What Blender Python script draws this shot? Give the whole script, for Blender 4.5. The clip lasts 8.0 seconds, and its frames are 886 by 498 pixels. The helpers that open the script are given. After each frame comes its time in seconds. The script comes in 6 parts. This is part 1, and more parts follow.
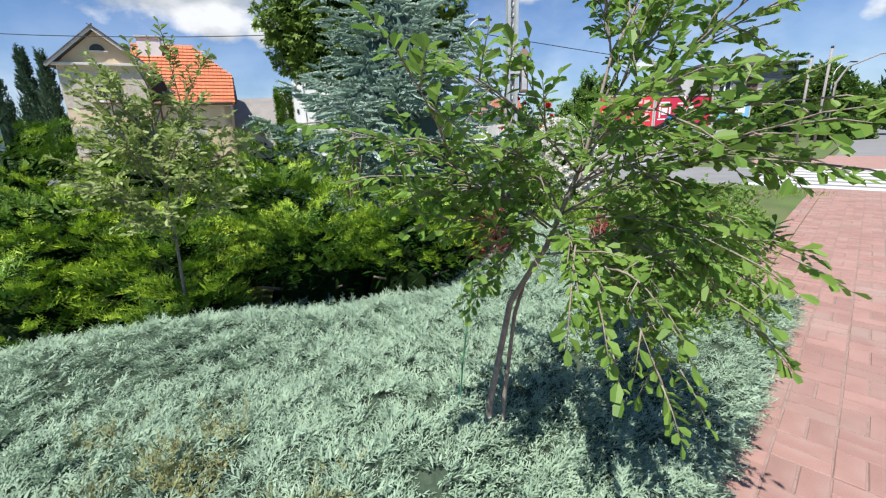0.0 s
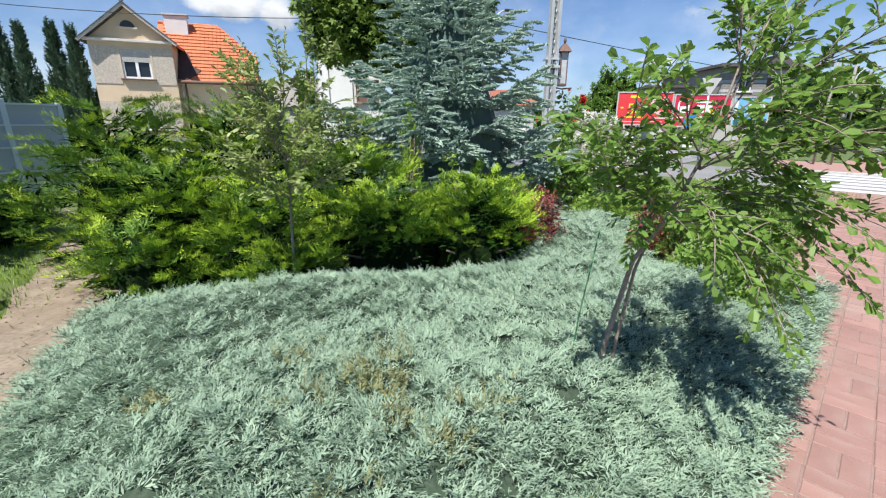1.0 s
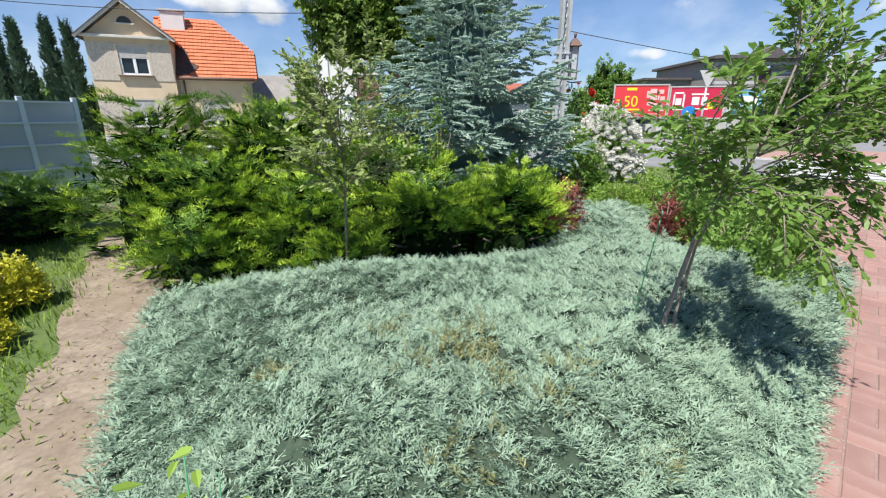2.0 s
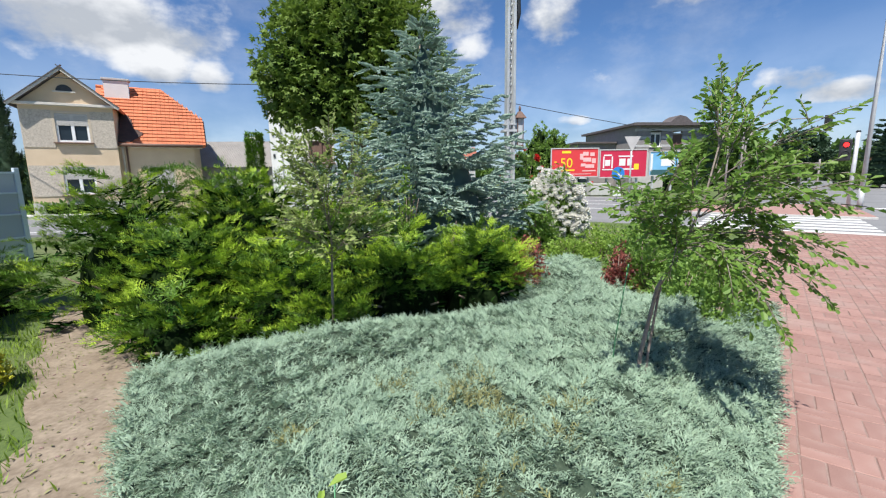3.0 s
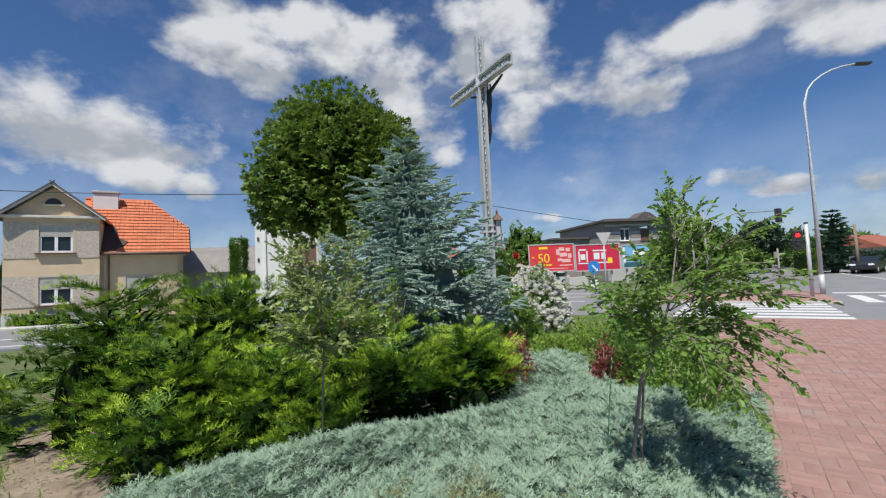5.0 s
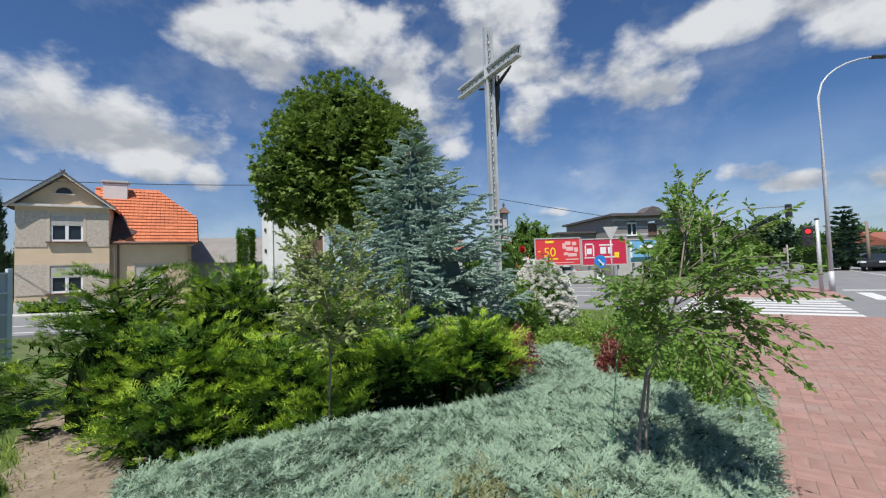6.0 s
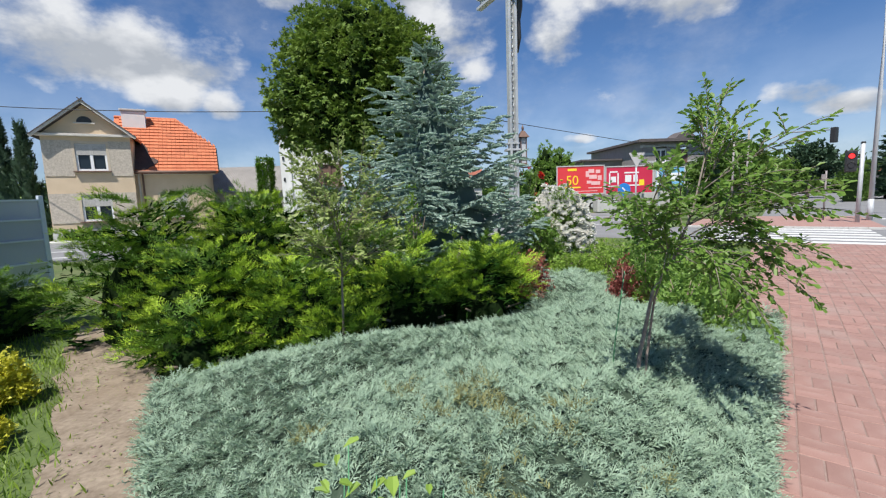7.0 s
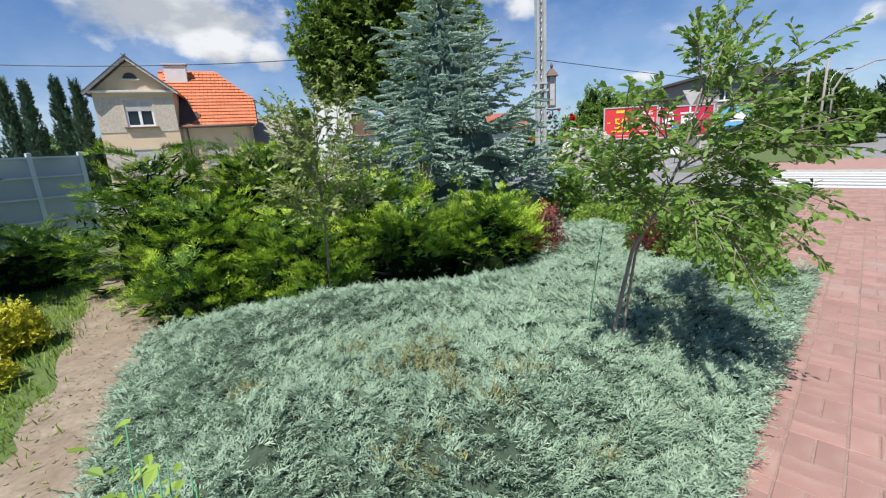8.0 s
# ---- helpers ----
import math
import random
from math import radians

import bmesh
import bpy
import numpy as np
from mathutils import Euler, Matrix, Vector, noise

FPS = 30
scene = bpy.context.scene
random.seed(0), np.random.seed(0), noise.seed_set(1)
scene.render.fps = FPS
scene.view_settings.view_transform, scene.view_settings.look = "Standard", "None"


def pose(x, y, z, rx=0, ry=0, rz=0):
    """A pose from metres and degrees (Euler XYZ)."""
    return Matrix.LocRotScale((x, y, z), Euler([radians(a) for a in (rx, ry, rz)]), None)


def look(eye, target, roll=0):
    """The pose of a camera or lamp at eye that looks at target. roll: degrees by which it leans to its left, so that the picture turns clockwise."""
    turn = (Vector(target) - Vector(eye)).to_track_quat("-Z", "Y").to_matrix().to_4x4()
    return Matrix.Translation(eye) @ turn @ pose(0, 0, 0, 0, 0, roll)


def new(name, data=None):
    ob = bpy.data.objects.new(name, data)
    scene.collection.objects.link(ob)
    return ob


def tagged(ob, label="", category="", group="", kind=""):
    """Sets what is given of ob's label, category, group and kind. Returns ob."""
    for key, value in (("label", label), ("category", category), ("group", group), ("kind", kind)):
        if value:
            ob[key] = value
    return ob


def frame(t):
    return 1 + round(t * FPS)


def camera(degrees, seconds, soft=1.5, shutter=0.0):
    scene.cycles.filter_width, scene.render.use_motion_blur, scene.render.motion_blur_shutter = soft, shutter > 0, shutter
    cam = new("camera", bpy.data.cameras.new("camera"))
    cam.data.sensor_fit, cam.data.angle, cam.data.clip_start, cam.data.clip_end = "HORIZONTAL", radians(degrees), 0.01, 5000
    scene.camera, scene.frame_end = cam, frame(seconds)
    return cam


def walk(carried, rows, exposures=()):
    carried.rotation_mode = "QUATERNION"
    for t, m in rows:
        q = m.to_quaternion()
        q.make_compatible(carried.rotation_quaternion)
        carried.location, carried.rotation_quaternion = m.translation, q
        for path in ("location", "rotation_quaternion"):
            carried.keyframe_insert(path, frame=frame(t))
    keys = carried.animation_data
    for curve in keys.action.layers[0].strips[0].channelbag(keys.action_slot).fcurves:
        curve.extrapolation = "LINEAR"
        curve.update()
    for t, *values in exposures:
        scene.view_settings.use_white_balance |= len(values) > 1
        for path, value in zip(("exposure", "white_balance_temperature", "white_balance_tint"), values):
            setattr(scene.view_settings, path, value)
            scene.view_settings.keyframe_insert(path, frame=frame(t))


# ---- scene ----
cam = camera(92.4, 8.0, 1.2)
PATH = [
    (0, (0.03, -0.073, 1.604), (0.007, 1.855, 1.076), -1.9),
    (0.5, (-0.315, -0.286, 1.598), (-0.295, 1.644, 1.074), -0.8),
    (1, (-0.622, -0.526, 1.6), (-0.665, 1.39, 1.027), 0.4),
    (1.2, (-0.717, -0.609, 1.589), (-0.78, 1.298, 0.989), 0.9),
    (2.3, (-1.2, -0.812, 1.612), (-1.168, 1.098, 1.019), -0.7),
    (2.5, (-1.25, -0.86, 1.638), (-1.162, 1.071, 1.126), -0.6),
    (3, (-1.406, -1.0, 1.675), (-1.182, 0.959, 1.34), -0.9),
    (3.5, (-1.486, -1.122, 1.699), (-1.19, 0.847, 1.512), -1.7),
    (4, (-1.505, -1.183, 1.727), (-1.185, 0.79, 1.679), -2.3),
    (4.5, (-1.494, -1.198, 1.739), (-1.168, 0.775, 1.805), -2.6),
    (5.8, (-1.503, -1.2, 1.703), (-1.197, 0.771, 1.836), -2.2),
    (6, (-1.507, -1.206, 1.715), (-1.211, 0.771, 1.799), -2.0),
    (6.5, (-1.492, -1.197, 1.695), (-1.237, 0.786, 1.628), -1.8),
    (7, (-1.394, -1.172, 1.637), (-1.206, 0.805, 1.396), -2.1),
    (7.5, (-1.113, -1.145, 1.619), (-1.026, 0.818, 1.242), -2.8),
    (8, (-0.818, -0.984, 1.595), (-0.853, 0.962, 1.133), -3.4),
]
walk(cam, [(t, look(eye, target, roll)) for t, eye, target, roll in PATH],
     exposures=((0, 0.80), (1.2, 0.84), (2.5, 0.82), (3.5, 0.55), (4.5, 0.33), (6, 0.37), (7, 0.54), (8, 0.66)))

# ---------------------------------------------------------------- sky and sun
TO_SUN = Vector((-0.28, -0.47, 1.0)).normalized()
SUN_ELEV = math.asin(TO_SUN.z)
SUN_ROT = math.atan2(TO_SUN.x, TO_SUN.y)

sun = new("sun", bpy.data.lights.new("sun", "SUN"))
sun.data.energy, sun.data.angle, sun.data.color = 4.5, radians(0.53), (1.0, 0.965, 0.90)
sun.matrix_world = look(TO_SUN * 30, (0, 0, 0))

# cumulus heaps: azimuth, elevation, half width, half height in degrees
CLOUDS = [
    (-35.2, 17.5, 4.7, 3.8), (-28.7, 16.4, 5.7, 3.4), (-21.4, 16.2, 3.4, 2.8), (-25.6, 12.1, 3.4, 1.6),
    (-20.4, 11.5, 2.3, 1.5), (-15.1, 27.4, 7.7, 2.8), (-5.5, 27.9, 10.0, 3.9), (-11.9, 24.9, 4.0, 2.4), (4.9, 25.8, 6.1, 4.8),
    (6.9, 19.8, 4.2, 4.1), (10.1, 15.3, 2.7, 1.7), (24.0, 26.3, 6.1, 4.0), (30.8, 22.7, 8.7, 4.3), (35.9, 20.4, 3.4, 2.4),
    (21.0, 19.5, 2.8, 3.2), (45.3, 24.6, 11.8, 2.2), (54.2, 21.1, 5.1, 2.1), (45.9, 9.5, 3.0, 1.4), (49.1, 7.7, 3.6, 1.0),
    (55.1, 7.4, 1.6, 1.3), (14.3, 28.5, 3.1, 3.6), (22.8, 6.6, 2.2, 0.7),
    (-6.1, 30.8, 14.2, 2.3), (18.3, 31.1, 9.0, 2.3),
]


def build_sky():
    world = bpy.data.worlds.new("summer_sky")
    scene.world = world
    world.use_nodes = True
    nt = world.node_tree
    nt.nodes.clear()
    N, L = nt.nodes.new, nt.links.new

    def math_(op, a, b=None, c=None):
        n = N("ShaderNodeMath")
        n.operation = op
        for k, v in enumerate((a, b, c)):
            if v is None:
                continue
            if isinstance(v, (int, float)):
                n.inputs[k].default_value = v
            else:
                L(v, n.inputs[k])
        return n.outputs[0]

    sky = N("ShaderNodeTexSky")
    sky.sky_type, sky.sun_disc = "NISHITA", False
    sky.sun_elevation, sky.sun_rotation = SUN_ELEV, SUN_ROT
    sky.air_density, sky.dust_density, sky.ozone_density, sky.altitude = 1.0, 0.25, 3.5, 100
    co = N("ShaderNodeTexCoord")
    sep = N("ShaderNodeSeparateXYZ")
    L(co.outputs["Generated"], sep.inputs[0])
    az = math_("MULTIPLY", math_("ARCTAN2", sep.outputs[0], sep.outputs[1]), 57.2958)
    el = math_("MULTIPLY", math_("ARCSINE", sep.outputs[2]), 57.2958)
    # billows in the flat (azimuth, elevation) chart
    chart = N("ShaderNodeCombineXYZ")
    L(az, chart.inputs[0])
    L(math_("MULTIPLY", el, 1.5), chart.inputs[1])

    def billow(scale, detail, shift=0.0, rough=0.55):
        add = N("ShaderNodeVectorMath")
        add.operation = "ADD"
        L(chart.outputs[0], add.inputs[0])
        add.inputs[1].default_value = (shift * 0.5, -shift, 0)
        t = N("ShaderNodeTexNoise")
        t.inputs["Scale"].default_value, t.inputs["Detail"].default_value, t.inputs["Roughness"].default_value = scale, detail, rough
        L(add.outputs[0], t.inputs["Vector"])
        return t.outputs["Fac"]

    big = billow(0.085, 8)
    lit = billow(0.085, 5, 3.0)
    total = None
    base = None
    for a, e, w, h in CLOUDS:
        dx = math_("MULTIPLY", math_("SUBTRACT", az, a), 1 / w)
        dy = math_("MULTIPLY", math_("SUBTRACT", el, e), 1 / h)
        r2 = math_("MULTIPLY_ADD", dx, dx, math_("MULTIPLY", dy, dy))
        heap = math_("MAXIMUM", math_("MULTIPLY_ADD", r2, -0.5, 1.0), -0.4)
        low = math_("MULTIPLY", math_("MAXIMUM", heap, 0.0), dy)
        total = heap if total is None else math_("MAXIMUM", total, heap)
        base = low if base is None else math_("ADD", base, low)
    far = billow(0.03, 6, 11.0)
    rest = math_("MULTIPLY", math_("SUBTRACT", far, 0.60), 1.6)
    behind = math_("GREATER_THAN", math_("ABSOLUTE", math_("SUBTRACT", az, 8.0)), 56.0)
    above = math_("GREATER_THAN", el, 40.0)
    out = math_("MAXIMUM", behind, above)
    total = math_("MAXIMUM", total, math_("MULTIPLY_ADD", out, 3.0, math_("SUBTRACT", rest, 3.0)))
    dens = math_("ADD", math_("MULTIPLY", total, 0.85), math_("MULTIPLY", math_("SUBTRACT", big, 0.5), 4.2))
    cover = N("ShaderNodeMapRange")
    cover.interpolation_type = "SMOOTHSTEP"
    cover.inputs["From Min"].default_value, cover.inputs["From Max"].default_value = 0.08, 0.95
    L(dens, cover.inputs["Value"])
    # thin high veil
    veil = billow(0.05, 7, 40.0, 0.65)
    thin = math_("MULTIPLY", math_("MAXIMUM", math_("SUBTRACT", veil, 0.5), 0.0), 1.1)
    haze = math_("MULTIPLY", math_("MAXIMUM", math_("MULTIPLY_ADD", el, -0.06, 1.0), 0.0), 0.42)
    cov = math_("MINIMUM", math_("MAXIMUM", cover.outputs[0], math_("ADD", thin, haze)), 1.0)
    # light tops, grey undersides
    shade = math_("ADD", math_("MULTIPLY", math_("SUBTRACT", big, lit), 3.6), math_("MULTIPLY_ADD", base, 0.7, 0.55))
    ramp = N("ShaderNodeValToRGB")
    ramp.color_ramp.elements[0].position, ramp.color_ramp.elements[0].color = 0.1, (4.4, 4.75, 5.3, 1)
    ramp.color_ramp.elements[1].position, ramp.color_ramp.elements[1].color = 0.85, (7.7, 7.9, 8.2, 1)
    L(shade, ramp.inputs[0])
    deep = N("ShaderNodeMix")
    deep.data_type, deep.blend_type = "RGBA", "MULTIPLY"
    deep.inputs["Factor"].default_value = 1.0
    L(sky.outputs[0], deep.inputs["A"])
    deep.inputs["B"].default_value = (0.58, 0.78, 1.02, 1)
    mix = N("ShaderNodeMix")
    mix.data_type = "RGBA"
    L(cov, mix.inputs["Factor"])
    L(deep.outputs["Result"], mix.inputs["A"])
    L(ramp.outputs[0], mix.inputs["B"])
    bg = N("ShaderNodeBackground")
    bg.inputs["Strength"].default_value = 0.072
    L(mix.outputs["Result"], bg.inputs[0])
    L(bg.outputs[0], N("ShaderNodeOutputWorld").inputs[0])


build_sky()

# ---------------------------------------------------------------- materials


def nodes_of(name):
    m = bpy.data.materials.new(name)
    m.use_nodes = True
    return m, m.node_tree, m.node_tree.nodes["Principled BSDF"]


def rgb(c):
    return (*c, 1)


def surf(name, a, b, scale=8.0, rough=0.8, bump=0.3, fine=90.0, metal=0.0, stain=0.0, stain_col=(0.1, 0.08, 0.06), spread=0.0):
    """A worked surface: two tones in soft patches, fine grain, relief, and darker stains."""
    m, nt, p = nodes_of(name)
    N, L = nt.nodes.new, nt.links.new
    co = N("ShaderNodeTexCoord")
    n1, n2 = N("ShaderNodeTexNoise"), N("ShaderNodeTexNoise")
    for n, s, d in ((n1, scale, 5), (n2, fine, 3)):
        n.inputs["Scale"].default_value, n.inputs["Detail"].default_value = s, d
        L(co.outputs["Object"], n.inputs["Vector"])
    mx = N("ShaderNodeMix")
    mx.data_type = "RGBA"
    rm = N("ShaderNodeMapRange")
    rm.inputs["From Min"].default_value, rm.inputs["From Max"].default_value = 0.32, 0.68
    ad = N("ShaderNodeMath")
    ad.operation = "MULTIPLY_ADD"
    ad.inputs[1].default_value = 0.45
    L(n2.outputs["Fac"], ad.inputs[0])
    sc = N("ShaderNodeMath")
    sc.operation = "MULTIPLY"
    sc.inputs[1].default_value = 0.55
    L(n1.outputs["Fac"], sc.inputs[0])
    L(sc.outputs[0], ad.inputs[2])
    L(ad.outputs[0], rm.inputs["Value"])
    L(rm.outputs[0], mx.inputs["Factor"])
    mx.inputs["A"].default_value, mx.inputs["B"].default_value = rgb(a), rgb(b)
    last = mx.outputs["Result"]
    if spread:
        info = N("ShaderNodeObjectInfo")
        geo = N("ShaderNodeNewGeometry")
        s = N("ShaderNodeMath")
        s.operation = "ADD"
        L(info.outputs["Random"], s.inputs[0])
        L(geo.outputs["Random Per Island"], s.inputs[1])
        fr = N("ShaderNodeMath")
        fr.operation = "FRACT"
        L(s.outputs[0], fr.inputs[0])
        hs = N("ShaderNodeHueSaturation")
        mr = N("ShaderNodeMapRange")
        mr.inputs["To Min"].default_value, mr.inputs["To Max"].default_value = 1 - spread, 1 + spread
        L(fr.outputs[0], mr.inputs["Value"])
        L(mr.outputs[0], hs.inputs["Value"])
        L(last, hs.inputs["Color"])
        last = hs.outputs["Color"]
    if stain:
        n3 = N("ShaderNodeTexNoise")
        n3.inputs["Scale"].default_value, n3.inputs["Detail"].default_value = scale * 0.35, 7
        L(co.outputs["Object"], n3.inputs["Vector"])
        r3 = N("ShaderNodeMapRange")
        r3.inputs["From Min"].default_value, r3.inputs["From Max"].default_value, r3.inputs["To Max"].default_value = 0.5, 0.72, stain
        L(n3.outputs["Fac"], r3.inputs["Value"])
        m3 = N("ShaderNodeMix")
        m3.data_type = "RGBA"
        L(r3.outputs[0], m3.inputs["Factor"])
        L(last, m3.inputs["A"])
        m3.inputs["B"].default_value = rgb(stain_col)
        last = m3.outputs["Result"]
    L(last, p.inputs["Base Color"])
    p.inputs["Roughness"].default_value, p.inputs["Metallic"].default_value = rough, metal
    if bump:
        bp = N("ShaderNodeBump")
        bp.inputs["Strength"].default_value, bp.inputs["Distance"].default_value = bump, 0.01
        L(ad.outputs[0], bp.inputs["Height"])
        L(bp.outputs[0], p.inputs["Normal"])
    return m


def foliage(name, dark, light, patch=1.2, glow=0.3, gloss=0.45, dead=None, dead_amount=0.0, grain=0.5):
    """Leaves: each blade its own tone, tones drifting in patches, light passing through."""
    m, nt, p = nodes_of(name)
    N, L = nt.nodes.new, nt.links.new
    geo, co, tx = N("ShaderNodeNewGeometry"), N("ShaderNodeTexCoord"), N("ShaderNodeTexNoise")
    tx.inputs["Scale"].default_value, tx.inputs["Detail"].default_value = patch, 4
    L(co.outputs["Object"], tx.inputs["Vector"])
    ad = N("ShaderNodeMath")
    ad.operation = "MULTIPLY_ADD"
    ad.inputs[1].default_value = grain
    L(geo.outputs["Random Per Island"], ad.inputs[0])
    sc = N("ShaderNodeMapRange")
    sc.inputs["From Min"].default_value, sc.inputs["From Max"].default_value = 0.3, 0.7
    sc.inputs["To Min"].default_value, sc.inputs["To Max"].default_value = 0.0, 1.0 - grain
    L(tx.outputs["Fac"], sc.inputs["Value"])
    L(sc.outputs[0], ad.inputs[2])
    mx = N("ShaderNodeMix")
    mx.data_type = "RGBA"
    mx.inputs["A"].default_value, mx.inputs["B"].default_value = rgb(dark), rgb(light)
    L(ad.outputs[0], mx.inputs["Factor"])
    last = mx.outputs["Result"]
    if dead:
        t2 = N("ShaderNodeTexNoise")
        t2.inputs["Scale"].default_value, t2.inputs["Detail"].default_value = 2.6, 3
        L(co.outputs["Object"], t2.inputs["Vector"])
        r2 = N("ShaderNodeMapRange")
        r2.inputs["From Min"].default_value, r2.inputs["From Max"].default_value = 0.64 - dead_amount, 0.72 - dead_amount
        L(t2.outputs["Fac"], r2.inputs["Value"])
        m2 = N("ShaderNodeMix")
        m2.data_type = "RGBA"
        L(r2.outputs[0], m2.inputs["Factor"])
        L(last, m2.inputs["A"])
        m2.inputs["B"].default_value = rgb(dead)
        last = m2.outputs["Result"]
    L(last, p.inputs["Base Color"])
    p.inputs["Roughness"].default_value = gloss
    p.inputs["Specular IOR Level"].default_value = 0.35
    tr = N("ShaderNodeBsdfTranslucent")
    L(last, tr.inputs["Color"])
    ms = N("ShaderNodeMixShader")
    ms.inputs[0].default_value = glow
    L(p.outputs[0], ms.inputs[1])
    L(tr.outputs[0], ms.inputs[2])
    L(ms.outputs[0], nt.nodes["Material Output"].inputs[0])
    return m


def glowing(name, col, strength):
    m, nt, p = nodes_of(name)
    p.inputs["Base Color"].default_value = rgb(col)
    p.inputs["Emission Color"].default_value = rgb(col)
    p.inputs["Emission Strength"].default_value = strength
    return m


def glassy(name, tint=(0.06, 0.08, 0.1)):
    m, nt, p = nodes_of(name)
    p.inputs["Base Color"].default_value = rgb(tint)
    p.inputs["Roughness"].default_value = 0.08
    p.inputs["Specular IOR Level"].default_value = 0.35
    return m


CARPET = foliage("blue_juniper", (0.17, 0.265, 0.187), (0.395, 0.515, 0.375), 11.0, 0.2, 0.7, (0.22, 0.23, 0.12), -0.09, grain=0.45)
CARPET_CORE = surf("carpet_gap_shade", (0.03, 0.05, 0.034), (0.075, 0.10, 0.07), 14, 0.95, 0.8, 60)
DEAD = foliage("dry_sprigs", (0.13, 0.14, 0.05), (0.34, 0.34, 0.15), 2, 0.2, 0.7)
JUN = foliage("green_juniper", (0.032, 0.090, 0.009), (0.16, 0.30, 0.026), 4.0, 0.15, 0.5, grain=0.45)
JUN_TIP = foliage("juniper_lit_new_growth", (0.19, 0.36, 0.022), (0.53, 0.68, 0.065), 4.0, 0.16, 0.5, grain=0.45)
# near-black green standing for the shade between juniper tufts
JUN_GAP = surf("juniper_gap_shade", (0.008, 0.026, 0.004), (0.018, 0.052, 0.008), 9, 1.0, 0.6, 40)
# shade inside shrubs and crowns as a colour; the planter's soil uses it too
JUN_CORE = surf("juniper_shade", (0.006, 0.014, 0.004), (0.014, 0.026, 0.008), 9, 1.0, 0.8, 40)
for _m in (JUN_CORE, JUN_GAP, CARPET_CORE):
    _m.node_tree.nodes["Principled BSDF"].inputs["Specular IOR Level"].default_value = 0.05
SPRUCE = foliage("blue_spruce_needles", (0.19, 0.285, 0.235), (0.43, 0.54, 0.455), 1.6, 0.2, 0.7, grain=0.4)
# dark tone painted for the shade between the blue spruce's branches
SPRUCE_GAP = foliage("spruce_gap_shade", (0.03, 0.06, 0.05), (0.09, 0.15, 0.13), 1.4, 0.1, 0.7)
CHEST = foliage("chestnut_leaves", (0.065, 0.135, 0.018), (0.22, 0.31, 0.055), 0.8, 0.3, 0.65, (0.20, 0.16, 0.05), -0.1, grain=0.4)
SAPLEAF = foliage("sapling_leaves", (0.09, 0.20, 0.035), (0.28, 0.43, 0.09), 2.5, 0.5, 0.45)
SAPLIGHT = foliage("pale_sapling_leaves", (0.15, 0.235, 0.05), (0.46, 0.53, 0.21), 4, 0.4, 0.45)
BRIGHT = foliage("bright_shoot_leaves", (0.16, 0.29, 0.04), (0.36, 0.50, 0.10), 3, 0.4, 0.45)
SHRUB = foliage("shrub_leaves", (0.08, 0.18, 0.03), (0.26, 0.40, 0.08), 2, 0.35, 0.45)
BARB = foliage("barberry_leaves", (0.20, 0.055, 0.05), (0.45, 0.16, 0.13), 4, 0.35, 0.5)
YELLOW = foliage("golden_conifer", (0.36, 0.38, 0.025), (0.72, 0.67, 0.08), 3, 0.3, 0.5)
FARLEAF = foliage("far_tree_leaves", (0.045, 0.105, 0.018), (0.16, 0.26, 0.05), 0.4, 0.35, 0.5)
DARKLEAF = foliage("dark_conifer", (0.022, 0.055, 0.03), (0.07, 0.125, 0.065), 0.5, 0.18, 0.6)
IVY = foliage("ivy_leaves", (0.04, 0.11, 0.01), (0.16, 0.30, 0.03), 1.5, 0.25, 0.4)
GRASS = foliage("grass_blades", (0.09, 0.18, 0.02), (0.32, 0.44, 0.06), 1.6, 0.35, 0.5)
WHITEPETAL = foliage("white_petals", (0.80, 0.79, 0.73), (0.90, 0.89, 0.86), 5, 0.4, 0.6)
REDPETAL = foliage("red_petals", (0.45, 0.01, 0.015), (0.75, 0.04, 0.03), 5, 0.25, 0.4)
BARK = surf("bark", (0.16, 0.115, 0.085), (0.30, 0.235, 0.185), 24, 0.9, 0.9, 120)
BARK_PALE = surf("pale_bark", (0.15, 0.12, 0.10), (0.33, 0.28, 0.24), 30, 0.85, 0.6, 140)
GREENSTICK = surf("green_cane", (0.05, 0.20, 0.09), (0.09, 0.28, 0.13), 20, 0.6, 0.2)
LAWN = surf("lawn_soil", (0.05, 0.085, 0.02), (0.11, 0.155, 0.04), 1.6, 0.95, 0.6, 30, stain=0.5, stain_col=(0.13, 0.105, 0.06))
SAND = surf("trodden_sand", (0.15, 0.113, 0.08), (0.31, 0.252, 0.188), 4.5, 0.95, 1.0, 26, stain=0.85, stain_col=(0.20, 0.15, 0.105))
ASPHALT = surf("asphalt", (0.16, 0.16, 0.165), (0.235, 0.235, 0.235), 0.8, 0.85, 0.3, 60, stain=0.3, stain_col=(0.12, 0.12, 0.125))
PAINT = surf("road_paint", (0.50, 0.50, 0.49), (0.66, 0.66, 0.64), 5, 0.7, 0.15, 60, stain=0.35, stain_col=(0.4, 0.4, 0.4))
BRICK = surf("red_paver", (0.25, 0.138, 0.115), (0.34, 0.205, 0.174), 5, 0.85, 0.4, 160, stain=0.7, stain_col=(0.31, 0.235, 0.205), spread=0.11)
JOINT = surf("joint_sand", (0.20, 0.13, 0.11), (0.31, 0.225, 0.195), 20, 0.95, 0.6, 120)
KERB = surf("concrete_kerb", (0.42, 0.41, 0.39), (0.56, 0.55, 0.52), 9, 0.85, 0.4)
